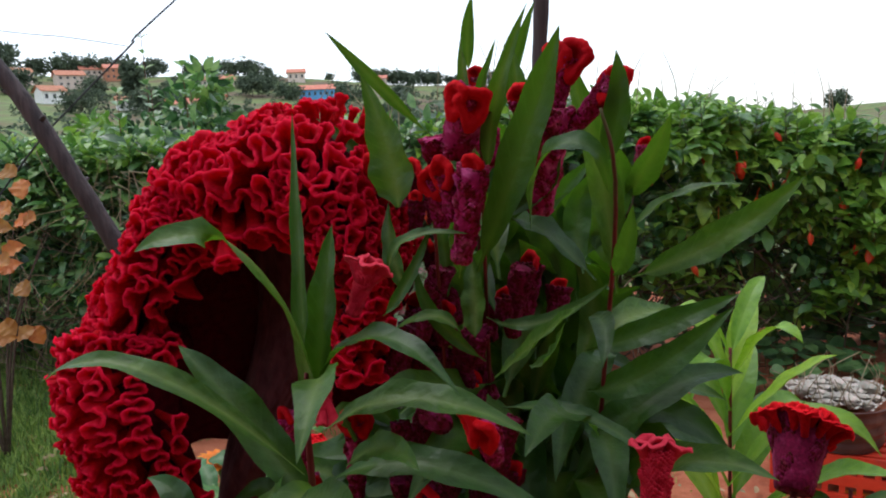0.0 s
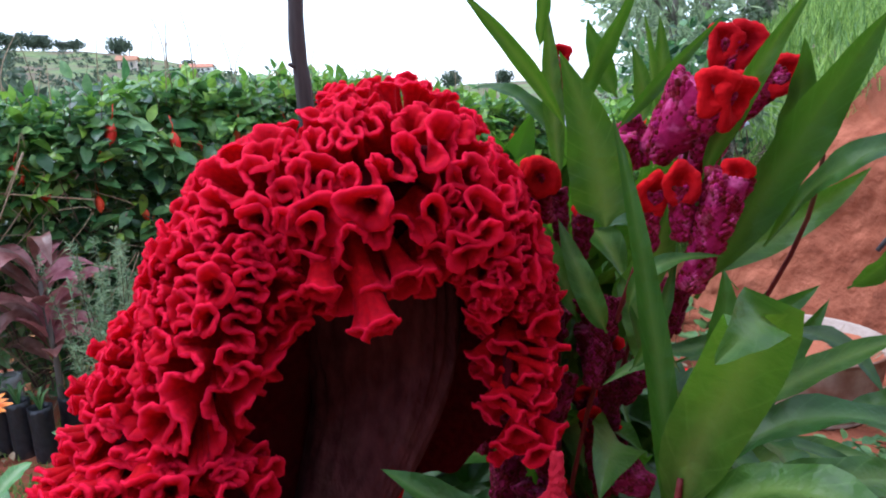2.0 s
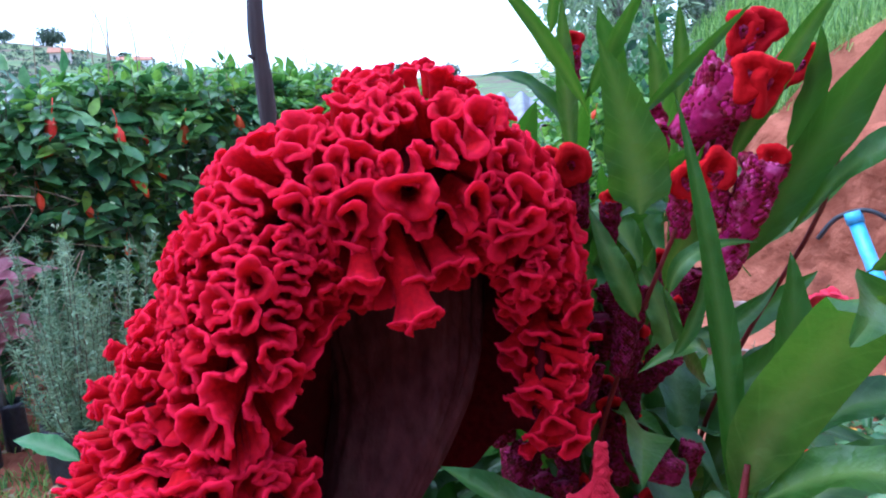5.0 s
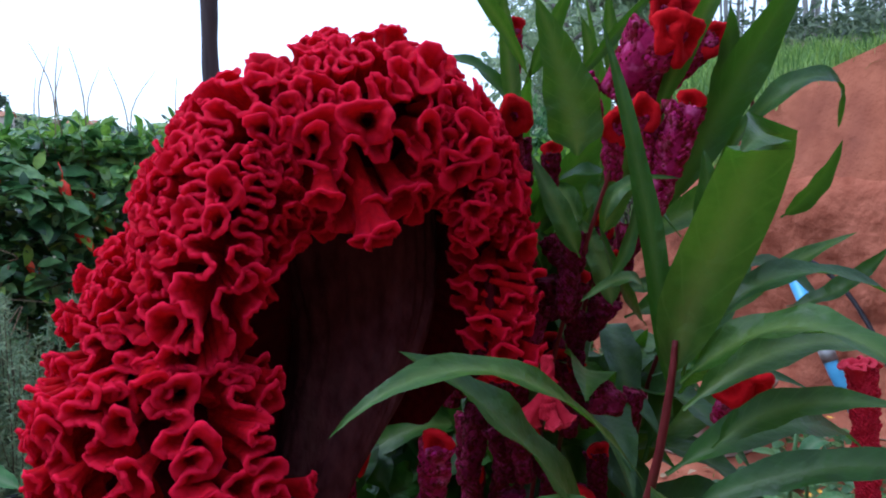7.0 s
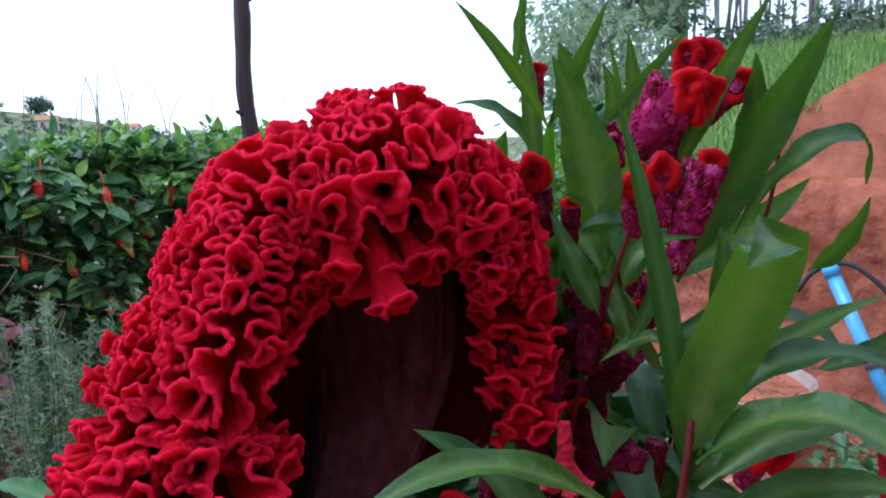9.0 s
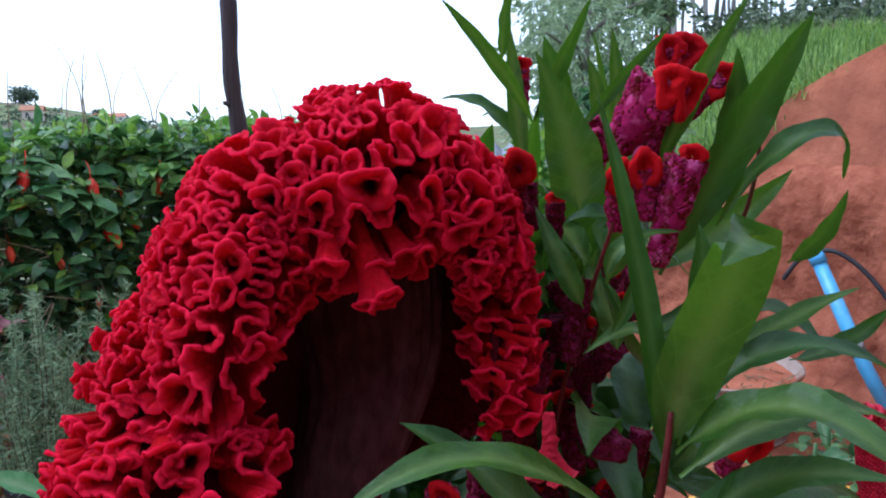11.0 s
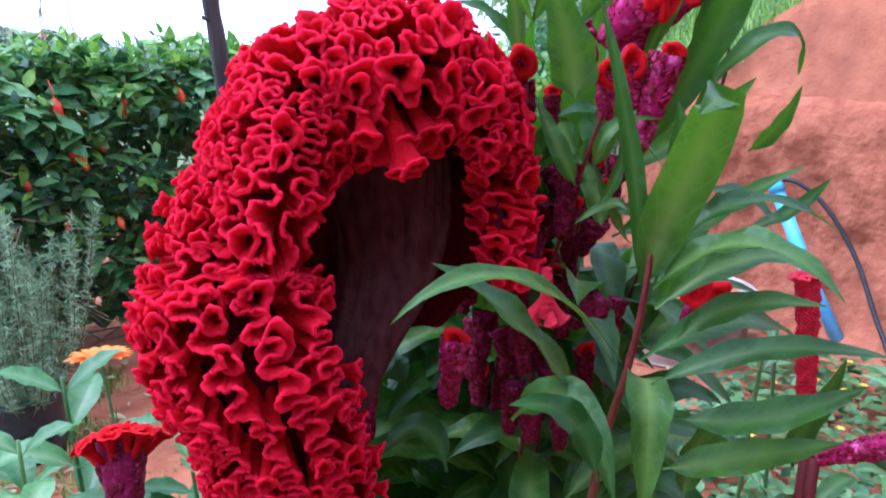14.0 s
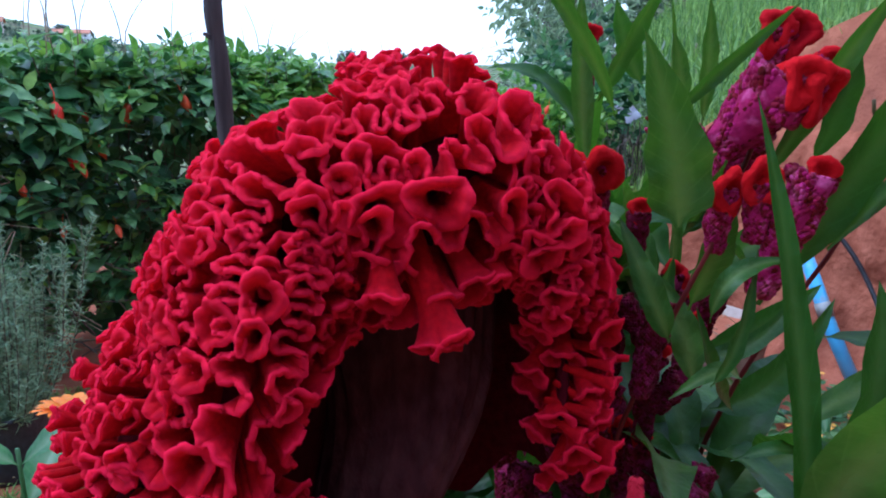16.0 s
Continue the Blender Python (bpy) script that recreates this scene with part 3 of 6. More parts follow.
one = Builder()
rows = []
for i in range(9):
    s = i / 8
    r = 0.0150 * math.sin(math.pi * (0.08 + 0.80 * s)) ** 0.8 * (1 - 0.15 * s)
    rows.append([V((r * (1 + 0.18 * math.cos(3 * a + 4 * s)) * math.cos(a + s), r * (1 + 0.18 * math.cos(3 * a + 4 * s)) * math.sin(a + s), -0.055 * s)) for a in (math.tau * j / 12 for j in range(12))])
one.grid(rows, True)
one.tube([(0, 0, -0.05), (0.001, 0, -0.064)], [0.002, 0.001], 5)
one.tube([(0, 0, 0.045), (0.004, 0, 0.02), (0, 0, -0.002)], 0.0012, 5)
flower_mesh = one.mesh("flower", HIBISCUS)
fr = random.Random(5)


def hedge_flower(x, z, out=0.12, scale=1.0):
    c = hedge_line((x + 4.2) / 8.0)
    ob = part("flower", flower_mesh, None, hedge, "drooping closed scarlet flower")
    ob.matrix_basis = Matrix.Translation(V((x, c.y - out, z)) + H0) @ pose(0, 0, 0, fr.gauss(0, 14), fr.gauss(0, 14), fr.uniform(0, 360)) @ Matrix.Scale(scale * fr.uniform(0.9, 1.45), 4)


for x, z in ((-0.04, 1.08), (-0.09, 0.98), (0.29, 0.88), (0.20, 0.87), (-0.55, 1.05), (-0.42, 1.1), (0.16, 1.03), (0.4, 1.02), (1.05, 0.98), (1.2, 0.93), (1.28, 0.78), (1.12, 0.7),
             (0.9, 1.0), (1.4, 0.85), (1.5, 0.62), (1.62, 0.75), (1.85, 0.7), (1.75, 0.55), (2.0, 0.6), (0.6, 1.05), (-0.3, 0.9), (-0.75, 0.95), (-1.1, 1.0), (2.2, 0.55)):
    hedge_flower(x, z)
for _ in range(22):
    hedge_flower(fr.uniform(-0.9, 2.4), fr.uniform(0.5, 1.05), fr.uniform(0.05, 0.14), 0.7)


# ---- poles, cable ----
def pole(name, pts, radii, label):
    b = Builder()
    path = smooth_path(pts, 10)
    n = len(path)
    rr = []
    for i in range(n):
        s = i / (n - 1)
        rr.append(radii[0] + (radii[1] - radii[0]) * s + 0.0006 * math.sin(i * 0.9) + (0.0008 if i % 17 == 4 else 0))
    b.tube(path, rr, 12)
    for i in range(4, n - 2, 7):
        p = path[i]
        a = i * 2.4
        b.tube([p, p + V((math.cos(a), math.sin(a), 0.4)) * (rr[i] * 1.7)], [rr[i] * 0.4, rr[i] * 0.22], 6)
    return tagged(part(name, b, POLE), label, "pole")


pole("wooden_pole", [(0.16, 1.40, -0.1), (0.135, 1.40, 0.5), (0.132, 1.40, 1.08), (0.126, 1.40, 1.22), (0.132, 1.40, 1.36), (0.12, 1.40, 1.6), (0.125, 1.4, 2.2)], (0.0135, 0.011), "thin crooked dark wooden pole stuck in the ground")
pole("leaning_pole", [(-0.36, 1.8, -0.05), (-0.58, 1.8, 0.5), (-0.773, 1.8, 0.90), (-0.830, 1.8, 1.02), (-0.925, 1.8, 1.21), (-0.985, 1.8, 1.31), (-1.25, 1.8, 1.7)], (0.022, 0.018), "dark wooden pole leaning over the garden")
b = Builder()
b.tube(smooth_path([(-1.9, 3.0, 0.85), (-1.621, 3.0, 1.156), (-1.445, 3.0, 1.312), (-1.201, 3.0, 1.515), (-1.01, 3.0, 1.673), (0.5, 3.3, 2.9)], 6), 0.0035, 6)
tagged(part("cable", b, CABLE), "thin black cable running up from the hedge", "cable")
b = Builder()
b.tube(smooth_path([(-2.6, 3.0, 1.76), (-1.684, 3.0, 1.598), (-1.442, 3.0, 1.562), (-1.203, 3.0, 1.514)], 6), 0.0016, 5)
tagged(part("overhead_wire", b, CABLE), "thin grey wire strung to the black cable", "wire")


# ---- the cockscomb plant ----
celosia = thing("celosia_plant", "tall cockscomb plant with a huge ruffled crimson comb and small crests", "flowering plant", at=(-0.03, 0.56, 0))
C0 = V((0.03, -0.56, 0))
VIEW_U, VIEW_W = V((0.869, -0.494, 0)), V((0.494, 0.869, 0))
# the arch of the comb: centre, radius outward, radius in depth
ARCH = ((-0.168, 0.539, 0.935, 0.0210, 0.020), (-0.178, 0.537, 0.987, 0.0240, 0.028), (-0.185, 0.545, 1.016, 0.0275, 0.030), (-0.183, 0.556, 1.032, 0.0300, 0.029), (-0.181, 0.560, 1.048, 0.0215, 0.028),
        (-0.170, 0.556, 1.061, 0.0140, 0.030), (-0.154, 0.568, 1.086, 0.0204, 0.033), (-0.139, 0.569, 1.101, 0.0216, 0.035), (-0.117, 0.560, 1.099, 0.0282, 0.036), (-0.096, 0.559, 1.105, 0.0232, 0.035),
        (-0.083, 0.551, 1.094, 0.0167, 0.033), (-0.076, 0.542, 1.078, 0.0120, 0.026), (-0.075, 0.537, 1.066, 0.0094, 0.018), (-0.081, 0.526, 1.051, 0.0065, 0.012), (-0.087, 0.521, 1.039, 0.0040, 0.006))
HEART = V((-0.112, 0.552, 1.052))
cr = random.Random(21)
arch_path = smooth_path([p[:3] for p in ARCH], 20)


def arch_radius(k):
    i = min(int(k / 20), len(ARCH) - 2)
    f = k / 20 - i
    f = f * f * (3 - 2 * f)
    return ARCH[i][3] * (1 - f) + ARCH[i + 1][3] * f, ARCH[i][4] * (1 - f) + ARCH[i + 1][4] * f


arch_length = [0.0]
for p, q in zip(arch_path, arch_path[1:]):
    arch_length.append(arch_length[-1] + (q - p).length)
total = arch_length[-1]
TONGUE = min((abs(p.x + 0.122), d) for p, d in zip(arch_path, arch_length) if p.z > 1.085)[1]
KNOB = min((abs(p.x + 0.094), d) for p, d in zip(arch_path, arch_length) if p.z > 1.085)[1]


def arch_frame(dist):
    """Centre, along, outward and towards-the-viewer axes, and the radii, at a distance along the arch."""
    dist = max(0.0, min(dist, total - 1e-5))
    k = min(max(bisect(arch_length, dist) - 1, 0), len(arch_length) - 2)
    f = (dist - arch_length[k]) / max(1e-9, arch_length[k + 1] - arch_length[k])
    c = arch_path[k].lerp(arch_path[k + 1], f)
    lo, hi = max(0, k - 6), min(len(arch_path) - 1, k + 7)
    along = (arch_path[hi] - arch_path[lo]).normalized()
    out = c - HEART
    out -= along * out.dot(along)
    near = along.cross(out.normalized()).normalized()
    if near.dot(VIEW_W) > 0:
        near = -near
    out = near.cross(along).normalized()
    if out.dot(c - HEART) < 0:
        out = -out
    rn, rw = arch_radius(k + f)
    return c, along, out, near, rn, rw


def bisect(values, x):
    """The first place whose value is above x."""
    lo, hi = 0, len(values)
    while lo < hi:
        mid = (lo + hi) // 2
        if values[mid] <= x:
            lo = mid + 1
        else:
            hi = mid
    return lo


def arch_skin(dist, phi):
    """A place on the comb's skin and the way out of it; phi 0 faces outward, 90 the viewer, 180 the hollow."""
    c, along, out, near, rn, rw = arch_frame(dist)
    f = radians(phi)
    rad = 1 + 0.14 * noise.noise(V((dist * 30, 0.9 * math.cos(f), 0.9 * math.sin(f) + 2)))
    knob = math.exp(-((dist - KNOB) / 0.020) ** 2 - ((phi + 22) / 45) ** 2)
    p = c + V((0.005, 0.020, 0.0140)) * knob + (out * (math.cos(f) * rn) + near * (math.sin(f) * rw)) * rad
    nrm = (out * (math.cos(f) * rw) + near * (math.sin(f) * rn)).normalized()
    side = (near * (math.cos(f)) - out * (math.sin(f))).normalized()
    return p, nrm, along, (side - nrm * side.dot(nrm)).normalized(), rw


# height, sway across, bulge along, thickness and tone of a frill from its shade-darkened root to its lip
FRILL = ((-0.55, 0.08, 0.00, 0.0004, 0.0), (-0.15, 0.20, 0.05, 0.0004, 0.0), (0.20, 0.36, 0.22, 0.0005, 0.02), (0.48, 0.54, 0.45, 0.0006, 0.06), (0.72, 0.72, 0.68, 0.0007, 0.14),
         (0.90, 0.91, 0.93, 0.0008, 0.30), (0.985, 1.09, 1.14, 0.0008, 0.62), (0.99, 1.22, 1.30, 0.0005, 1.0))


def frill(b, start, stop, phi, pitch, tall, seed, tilt=0.55, sink=0.006, scaled=True):
    """One tier of the comb: a velvety sheet whose hem winds to and fro in round loops, so that it opens in a row of cups."""
    r = random.Random(seed)
    dist, turn, dx, dy, line = start, r.uniform(0, math.tau), 0.0, 0.0, []
    while dist < stop:
        wob = noise.noise(V((dist * 34, seed * 0.9, 3)))
        ph = phi + 9 * wob
        p, nrm, along, side, rw = arch_skin(dist, ph)
        k = (0.70 + 0.30 * min(1.0, max(0.0, (ph - 5) / 45))) * (min(1.05, max(0.62, rw / 0.036)) if scaled else 1.0)
        k *= 1 + 0.45 * noise.noise(V((dist * 70, seed * 1.7, 1)))
        wind = 1.86 + 0.40 * noise.noise(V((dist * 85, seed * 2.1, 5)))
        j0 = 1 - wind ** 2 / 4 + wind ** 4 / 64 - wind ** 6 / 2304 + wind ** 8 / 147456
        ds = pitch * k / j0 / 34
        turn += math.tau / 34
        a = wind * math.sin(turn)
        dist += j0 * ds
        dx = (dx + (math.cos(a) - j0) * ds) * 0.985
        dy = (dy + math.sin(a) * ds) * 0.985
        line.append((p, nrm, along, side, k, dx, dy, turn))
    n = len(line)
    if n < 20:
        return
    mean = sum(q[6] for q in line) / n
    rings = [[] for _ in FRILL]
    for j, (p, nrm, along, side, k, dx, dy, turn) in enumerate(line):
        down = V((0, 0, -1)) + VIEW_W * -0.45
        down -= nrm * down.dot(nrm)
        hang = (nrm + down * tilt).normalized()
        perp = (side - hang * side.dot(hang)).normalized()
        along = (along - hang * along.dot(hang)).normalized()
        high = tall * k * (1 + 0.34 * noise.noise(V((p.x * 75, p.z * 75, seed * 3.1))) + 0.10 * math.sin(turn * 0.5 + seed))
        fade = min(1.0, (j + 4) / 26, (n - j + 3) / 26)
        foot = p - nrm * (sink * k) + C0
        nib, nip = noise.noise_vector(V((turn * 1.1, seed, 2.5))), noise.noise_vector(V((turn * 3.1, seed, 8.5)))
        for i, (h, gy, gx, t, tone) in enumerate(FRILL):
            ruff = max(0.0, h) ** 4
            rings[i].append(foot + hang * (h * high * fade) + perp * ((dy - mean) * gy * fade) + along * (dx * gx) + (nib * 0.0011 + nip * 0.0010) * (ruff * k))
    front, back = [], []
    for i, ring in enumerate(rings):
        t = FRILL[i][3]
        fa, ba = [], []
        for j in range(n):
            tan = ring[min(j + 1, n - 1)] - ring[max(j - 1, 0)]
            nn = tan.cross(rings[min(i + 1, len(rings) - 1)][j] - rings[max(i - 1, 0)][j])
            if nn.length > 1e-14:
                nn.normalize()
            fa.append(ring[j] + nn * t)
            ba.append(ring[j] - nn * t)
        front.append(fa)
        back.append(ba)
    top = [(f + k) / 2 + (f + k - rings[-3][j] * 2).normalized() * 0.0005 for j, (f, k) in enumerate(zip(front[-1], back[-1]))]
    tones = [q[4] for q in FRILL]
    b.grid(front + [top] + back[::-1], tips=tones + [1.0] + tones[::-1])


# height, width, thickness and tone of a cup from its throat, toned down as if shaded, to its rolled lip
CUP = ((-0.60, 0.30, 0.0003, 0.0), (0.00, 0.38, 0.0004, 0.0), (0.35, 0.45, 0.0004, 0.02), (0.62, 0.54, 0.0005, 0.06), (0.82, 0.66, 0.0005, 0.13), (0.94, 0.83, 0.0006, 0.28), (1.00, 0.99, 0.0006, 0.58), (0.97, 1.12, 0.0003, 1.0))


def cup(b, p, axis, along, size, tall, r, n=36):
    """One trumpet of the comb: a narrow throat that flares to a wavy, rolled, slightly torn lip."""
    along = (along - axis * along.dot(axis)).normalized()
    across = axis.cross(along)
    f = [r.uniform(0, math.tau) for _ in range(5)]
    lobes, waves, stretch = r.uniform(0.04, 0.17), r.uniform(0.06, 0.24), r.uniform(0.90, 1.45)
    pinch = r.uniform(0.0, 0.45)
    rings = []
    for h, g, t, tone in CUP:
        ring = []
        for j in range(n):
            a = math.tau * j / n
            m = max(0.0, h) ** 1.5
            rad = 1 + m * (lobes * math.sin(3 * a + f[0]) + 0.10 * math.sin(2 * a + f[1]) + 0.05 * math.sin(7 * a + f[2]))
            rad *= 1 - m * pinch * math.exp(-(((a - f[4] + math.pi) % math.tau - math.pi) / 0.5) ** 2)
            lift = m * size * (waves * math.sin(2 * a + f[3]) + 0.16 * math.sin(3 * a + f[1]) + 0.07 * math.sin(8 * a + f[0]))
            ring.append(p + along * (math.cos(a) * rad * g * size * (1 + (stretch - 1) * (0.4 + 0.6 * m))) + across * (math.sin(a) * rad * g * size) + axis * (tall * h + lift))
        if h > 0.8:
            ring = [q + (noise.noise_vector(q * 800) + noise.noise_vector(q * 1900) * 0.6) * (0.22 * size * (h - 0.7)) for q in ring]
        rings.append(ring)
    inner, outer = [], []
    for i, ring in enumerate(rings):
        t, up, low = CUP[i][2], rings[min(i + 1, len(rings) - 1)], rings[max(i - 1, 0)]
        fa, ba = [], []
        for j in range(n):
            nn = (ring[(j + 1) % n] - ring[j - 1]).cross(up[j] - low[j])
            if nn.length > 1e-14:
                nn.normalize()
            fa.append(ring[j] + nn * t)
            ba.append(ring[j] - nn * t)
        inner.append(fa)
        outer.append(ba)
    top = [(q + w) / 2 + (q - u).normalized() * 0.0004 for q, w, u in zip(inner[-1], outer[-1], inner[-2])]
    tones = [q[3] for q in CUP]
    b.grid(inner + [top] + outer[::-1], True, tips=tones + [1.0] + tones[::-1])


crest_b = Builder()
TIERS = (-86, -76, -67, -58, -50, -42, -34, -26, -18, -10, -2, 6, 14, 23, 34, 46, 60, 73, 88, 104, 122, 140)
for k, ph in enumerate(TIERS):
    if ph > 15 and k % 2 == 0:
        frill(crest_b, cr.uniform(0.0, 0.01), total * 0.92, ph, 0.0078, 0.0118, 40.5 + k, 0.50, 0.0050)
        continue
    dist = cr.uniform(0, 0.008)
    while dist < total:
        f = ph + cr.uniform(-5, 5)
        p, nrm, along, side, rw = arch_skin(dist, f)
        k_front = min(1.0, max(0.0, (f - 5) / 40))
        size = (0.0029 + 0.0020 * k_front) * cr.uniform(0.78, 1.22) * min(1.0, max(0.70, rw / 0.034))
        dist += size * 1.9
        if rw < 0.020 and k % 2 or rw < 0.012 and k % 4 or f > 38 and cr.random() < 0.30:
            continue
        down = V((0, 0, -1)) + VIEW_W * -0.5
        down -= nrm * down.dot(nrm)
        axis = (nrm + down * (0.20 + 0.30 * k_front) + rand_dir(cr) * 0.24).normalized()
        cup(crest_b, p - nrm * (0.0022 + 0.0036 * k_front + cr.uniform(-0.0026, 0.0030)) + C0, axis, along + side * cr.uniform(-0.6, 0.6), size, 0.0120 * (0.70 + 0.30 * k_front), cr, 28 if k_front < 0.2 else 36)
# frilled tongues that hang into the hollow
for k, (at, ph, tall, span) in enumerate(((0.014, 135, 0.018, 0.013), (-0.035, 150, 0.016, 0.020), (-0.060, 150, 0.014, 0.016), (-0.082, 150, 0.017, 0.012), (0.034, 150, 0.014, 0.020))):
    frill(crest_b, TONGUE + at - span / 2, TONGUE + at + span / 2, ph, 0.0095, tall, 300.5 + k, 1.3, scaled=False)
for p, axis, size, tall in (((-0.130, 0.532, 1.100), (0.05, -0.55, -1.0), 0.0054, 0.028), ((-0.122, 0.534, 1.103), (0.30, -0.55, -0.9), 0.0042, 0.020), ((-0.138, 0.533, 1.101), (-0.30, -0.55, -0.8), 0.0042, 0.018), ((-0.132, 0.530, 1.092), (0.15, -0.60, -0.9), 0.0040, 0.022)):
    cup(crest_b, V(p) + C0, V(axis).normalized(), VIEW_U, size, tall, cr, 44)
# the narrow lobe of hanging cups that closes the hollow
for k in range(26):
    s = (k + 0.5) / 26
    a = k * 2.399963
    c = V((-0.073, 0.538, 1.078)).lerp(V((-0.079, 0.522, 1.024)), s)
    d = VIEW_U * math.cos(a) - VIEW_W * math.sin(a)
    wide = 0.0100 * (1 - 0.75 * s ** 1.3)
    cup(crest_b, c + d * (wide * cr.uniform(0.35, 0.95)) + C0, (d * 0.8 + V((0, 0, cr.uniform(-1.1, -0.2))) - VIEW_W * 0.35).normalized(), VIEW_U, (0.0047 - 0.0015 * s) * cr.uniform(0.8, 1.2), cr.uniform(0.009, 0.013), cr, 30)
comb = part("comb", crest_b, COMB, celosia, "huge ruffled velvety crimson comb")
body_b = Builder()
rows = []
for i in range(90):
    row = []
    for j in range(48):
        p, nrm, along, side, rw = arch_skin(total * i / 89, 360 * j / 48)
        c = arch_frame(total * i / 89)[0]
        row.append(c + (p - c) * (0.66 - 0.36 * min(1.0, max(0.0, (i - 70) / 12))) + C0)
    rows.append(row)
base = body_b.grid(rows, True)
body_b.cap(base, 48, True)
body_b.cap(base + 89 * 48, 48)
# a dark sheet across the back of the hollow, standing in for its shade
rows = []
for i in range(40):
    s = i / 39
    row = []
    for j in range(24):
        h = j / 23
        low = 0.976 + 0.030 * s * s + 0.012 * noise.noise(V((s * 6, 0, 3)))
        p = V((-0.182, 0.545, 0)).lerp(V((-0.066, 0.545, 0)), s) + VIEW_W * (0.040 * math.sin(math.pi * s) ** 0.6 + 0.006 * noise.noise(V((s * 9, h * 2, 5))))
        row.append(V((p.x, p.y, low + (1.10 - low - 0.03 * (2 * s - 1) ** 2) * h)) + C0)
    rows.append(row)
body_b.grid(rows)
part("comb_body", body_b, COMB_BODY_SHADE, comb, "maroon velvety core of the comb, with a dark sheet for the hollow's shade")
# the broad flattened stalk that fans out into the comb
fan = Builder()
axis = smooth_path([(-0.160, 0.562, 0.885), (-0.150, 0.561, 0.945), (-0.137, 0.561, 0.982), (-0.122, 0.562, 1.010), (-0.111, 0.565, 1.036), (-0.108, 0.572, 1.062), (-0.110, 0.578, 1.092)], 9)
FAN_WIDE, FAN_DEEP = (0.008, 0.010, 0.015, 0.020, 0.025, 0.031, 0.037), (0.008, 0.009, 0.010, 0.011, 0.012, 0.014, 0.018)
rows = []
for i, p in enumerate(axis):
    s = i / (len(axis) - 1)
    k = min(int(s * 6), 5)
    wide, deep = (t[k] + (t[k + 1] - t[k]) * (s * 6 - k) for t in (FAN_WIDE, FAN_DEEP))
    row = []
    for j in range(120):
        a = math.tau * j / 120
        swell = 1 + 0.12 * noise.noise(V((math.cos(a) * 2.2, math.sin(a) * 2.2, s * 5))) + 0.045 * math.sin(j * 1.4 + 5 * noise.noise(V((s * 4, j * 0.05, 2)))) * s
        row.append(p + (VIEW_U * (math.cos(a) * wide) + VIEW_W * (math.sin(a) * deep)) * swell + C0)
    rows.append(row)
fan.grid(rows, True)
part("fan_stem", fan, STALK, celosia, "broad flattened brownish maroon stalk under the comb")


def stem(pts, r0, r1, name="stem"):
    b = Builder()
    path = smooth_path([V(p) + C0 for p in pts], 6)
    b.tube(path, [r0 + (r1 - r0) * i / (len(path) - 1) for i in range(len(path))], 10)
    part(name, b, STEM, celosia)


stem([(-0.135, 0.575, -0.02), (-0.15, 0.57, 0.4), (-0.165, 0.565, 0.8), (-0.159, 0.562, 0.90)], 0.011, 0.009)
stem([(-0.05, 0.53, -0.02), (-0.06, 0.52, 0.5), (-0.088, 0.475, 0.9), (-0.087, 0.452, 1.02), (-0.085, 0.449, 1.050)], 0.0026, 0.0007)
stem([(-0.03, 0.55, -0.02), (-0.03, 0.59, 0.6), (-0.04, 0.552, 0.95), (-0.042, 0.503, 1.10)], 0.0016, 0.0007)
stem([(0.0, 0.56, -0.02), (-0.01, 0.60, 0.6), (-0.02, 0.558, 0.95), (-0.022, 0.505, 1.13)], 0.0016, 0.0007)
stem([(0.02, 0.55, -0.02), (0.02, 0.60, 0.6), (0.03, 0.555, 0.95), (0.028, 0.50, 1.09), (0.022, 0.496, 1.13)], 0.0016, 0.0006)
stem([(-0.02, 0.58, -0.02), (-0.02, 0.58, 0.7), (-0.022, 0.577, 1.14)], 0.0016, 0.0007)


def leaf(base, mid, tip, half, face=(0, -0.4, 1), fold=0.28, wave=0.09, mat=None, widest=0.4, parent=None, name="leaf", off=None, more=()):
    b = Builder()
    o = C0 if off is None else off
    leaf_rows(b, V(base) + o, V(mid) + o, V(tip) + o, half, face, fold, wave, widest=widest, seed=len(bpy.data.objects) * 1.3, more=[V(p) + o for p in more], n=24 if more else 16)
    return part(name, b, mat or LEAF, parent or celosia)


CAMSIDE = (-0.5, -0.87, 0.15)
# the near shoot
leaf((-0.085, 0.450, 1.040), (-0.084, 0.446, 1.058), (-0.119, 0.412, 1.098), 0.0080, (-0.75, -0.60, 0.30), 0.18, 0.05, widest=0.28, more=((-0.088, 0.433, 1.081), (-0.098, 0.420, 1.099), (-0.111, 0.413, 1.101)))
leaf((-0.086, 0.449, 1.030), (-0.086, 0.458, 1.085), (-0.087, 0.472, 1.134), 0.0034, CAMSIDE, 0.3, widest=0.3)
leaf((-0.090, 0.455, 1.012), (-0.140, 0.453, 1.053), (-0.178, 0.459, 1.047), 0.0045, (-0.2, -0.4, 1))
leaf((-0.083, 0.449, 1.038), (-0.076, 0.422, 1.057), (-0.077, 0.392, 1.046), 0.0068, (-0.2, -0.6, 1))
leaf((-0.083, 0.450, 1.046), (-0.060, 0.432, 1.066), (-0.036, 0.412, 1.054), 0.0052, (0.1, -0.4, 1))
leaf((-0.080, 0.45, 1.03), (-0.05, 0.435, 1.045), (-0.015, 0.425, 1.035), 0.0063, (0.1, -0.5, 1))
leaf((-0.080, 0.455, 1.01), (-0.045, 0.44, 1.02), (-0.005, 0.435, 1.0), 0.0067, (0.1, -0.5, 1))
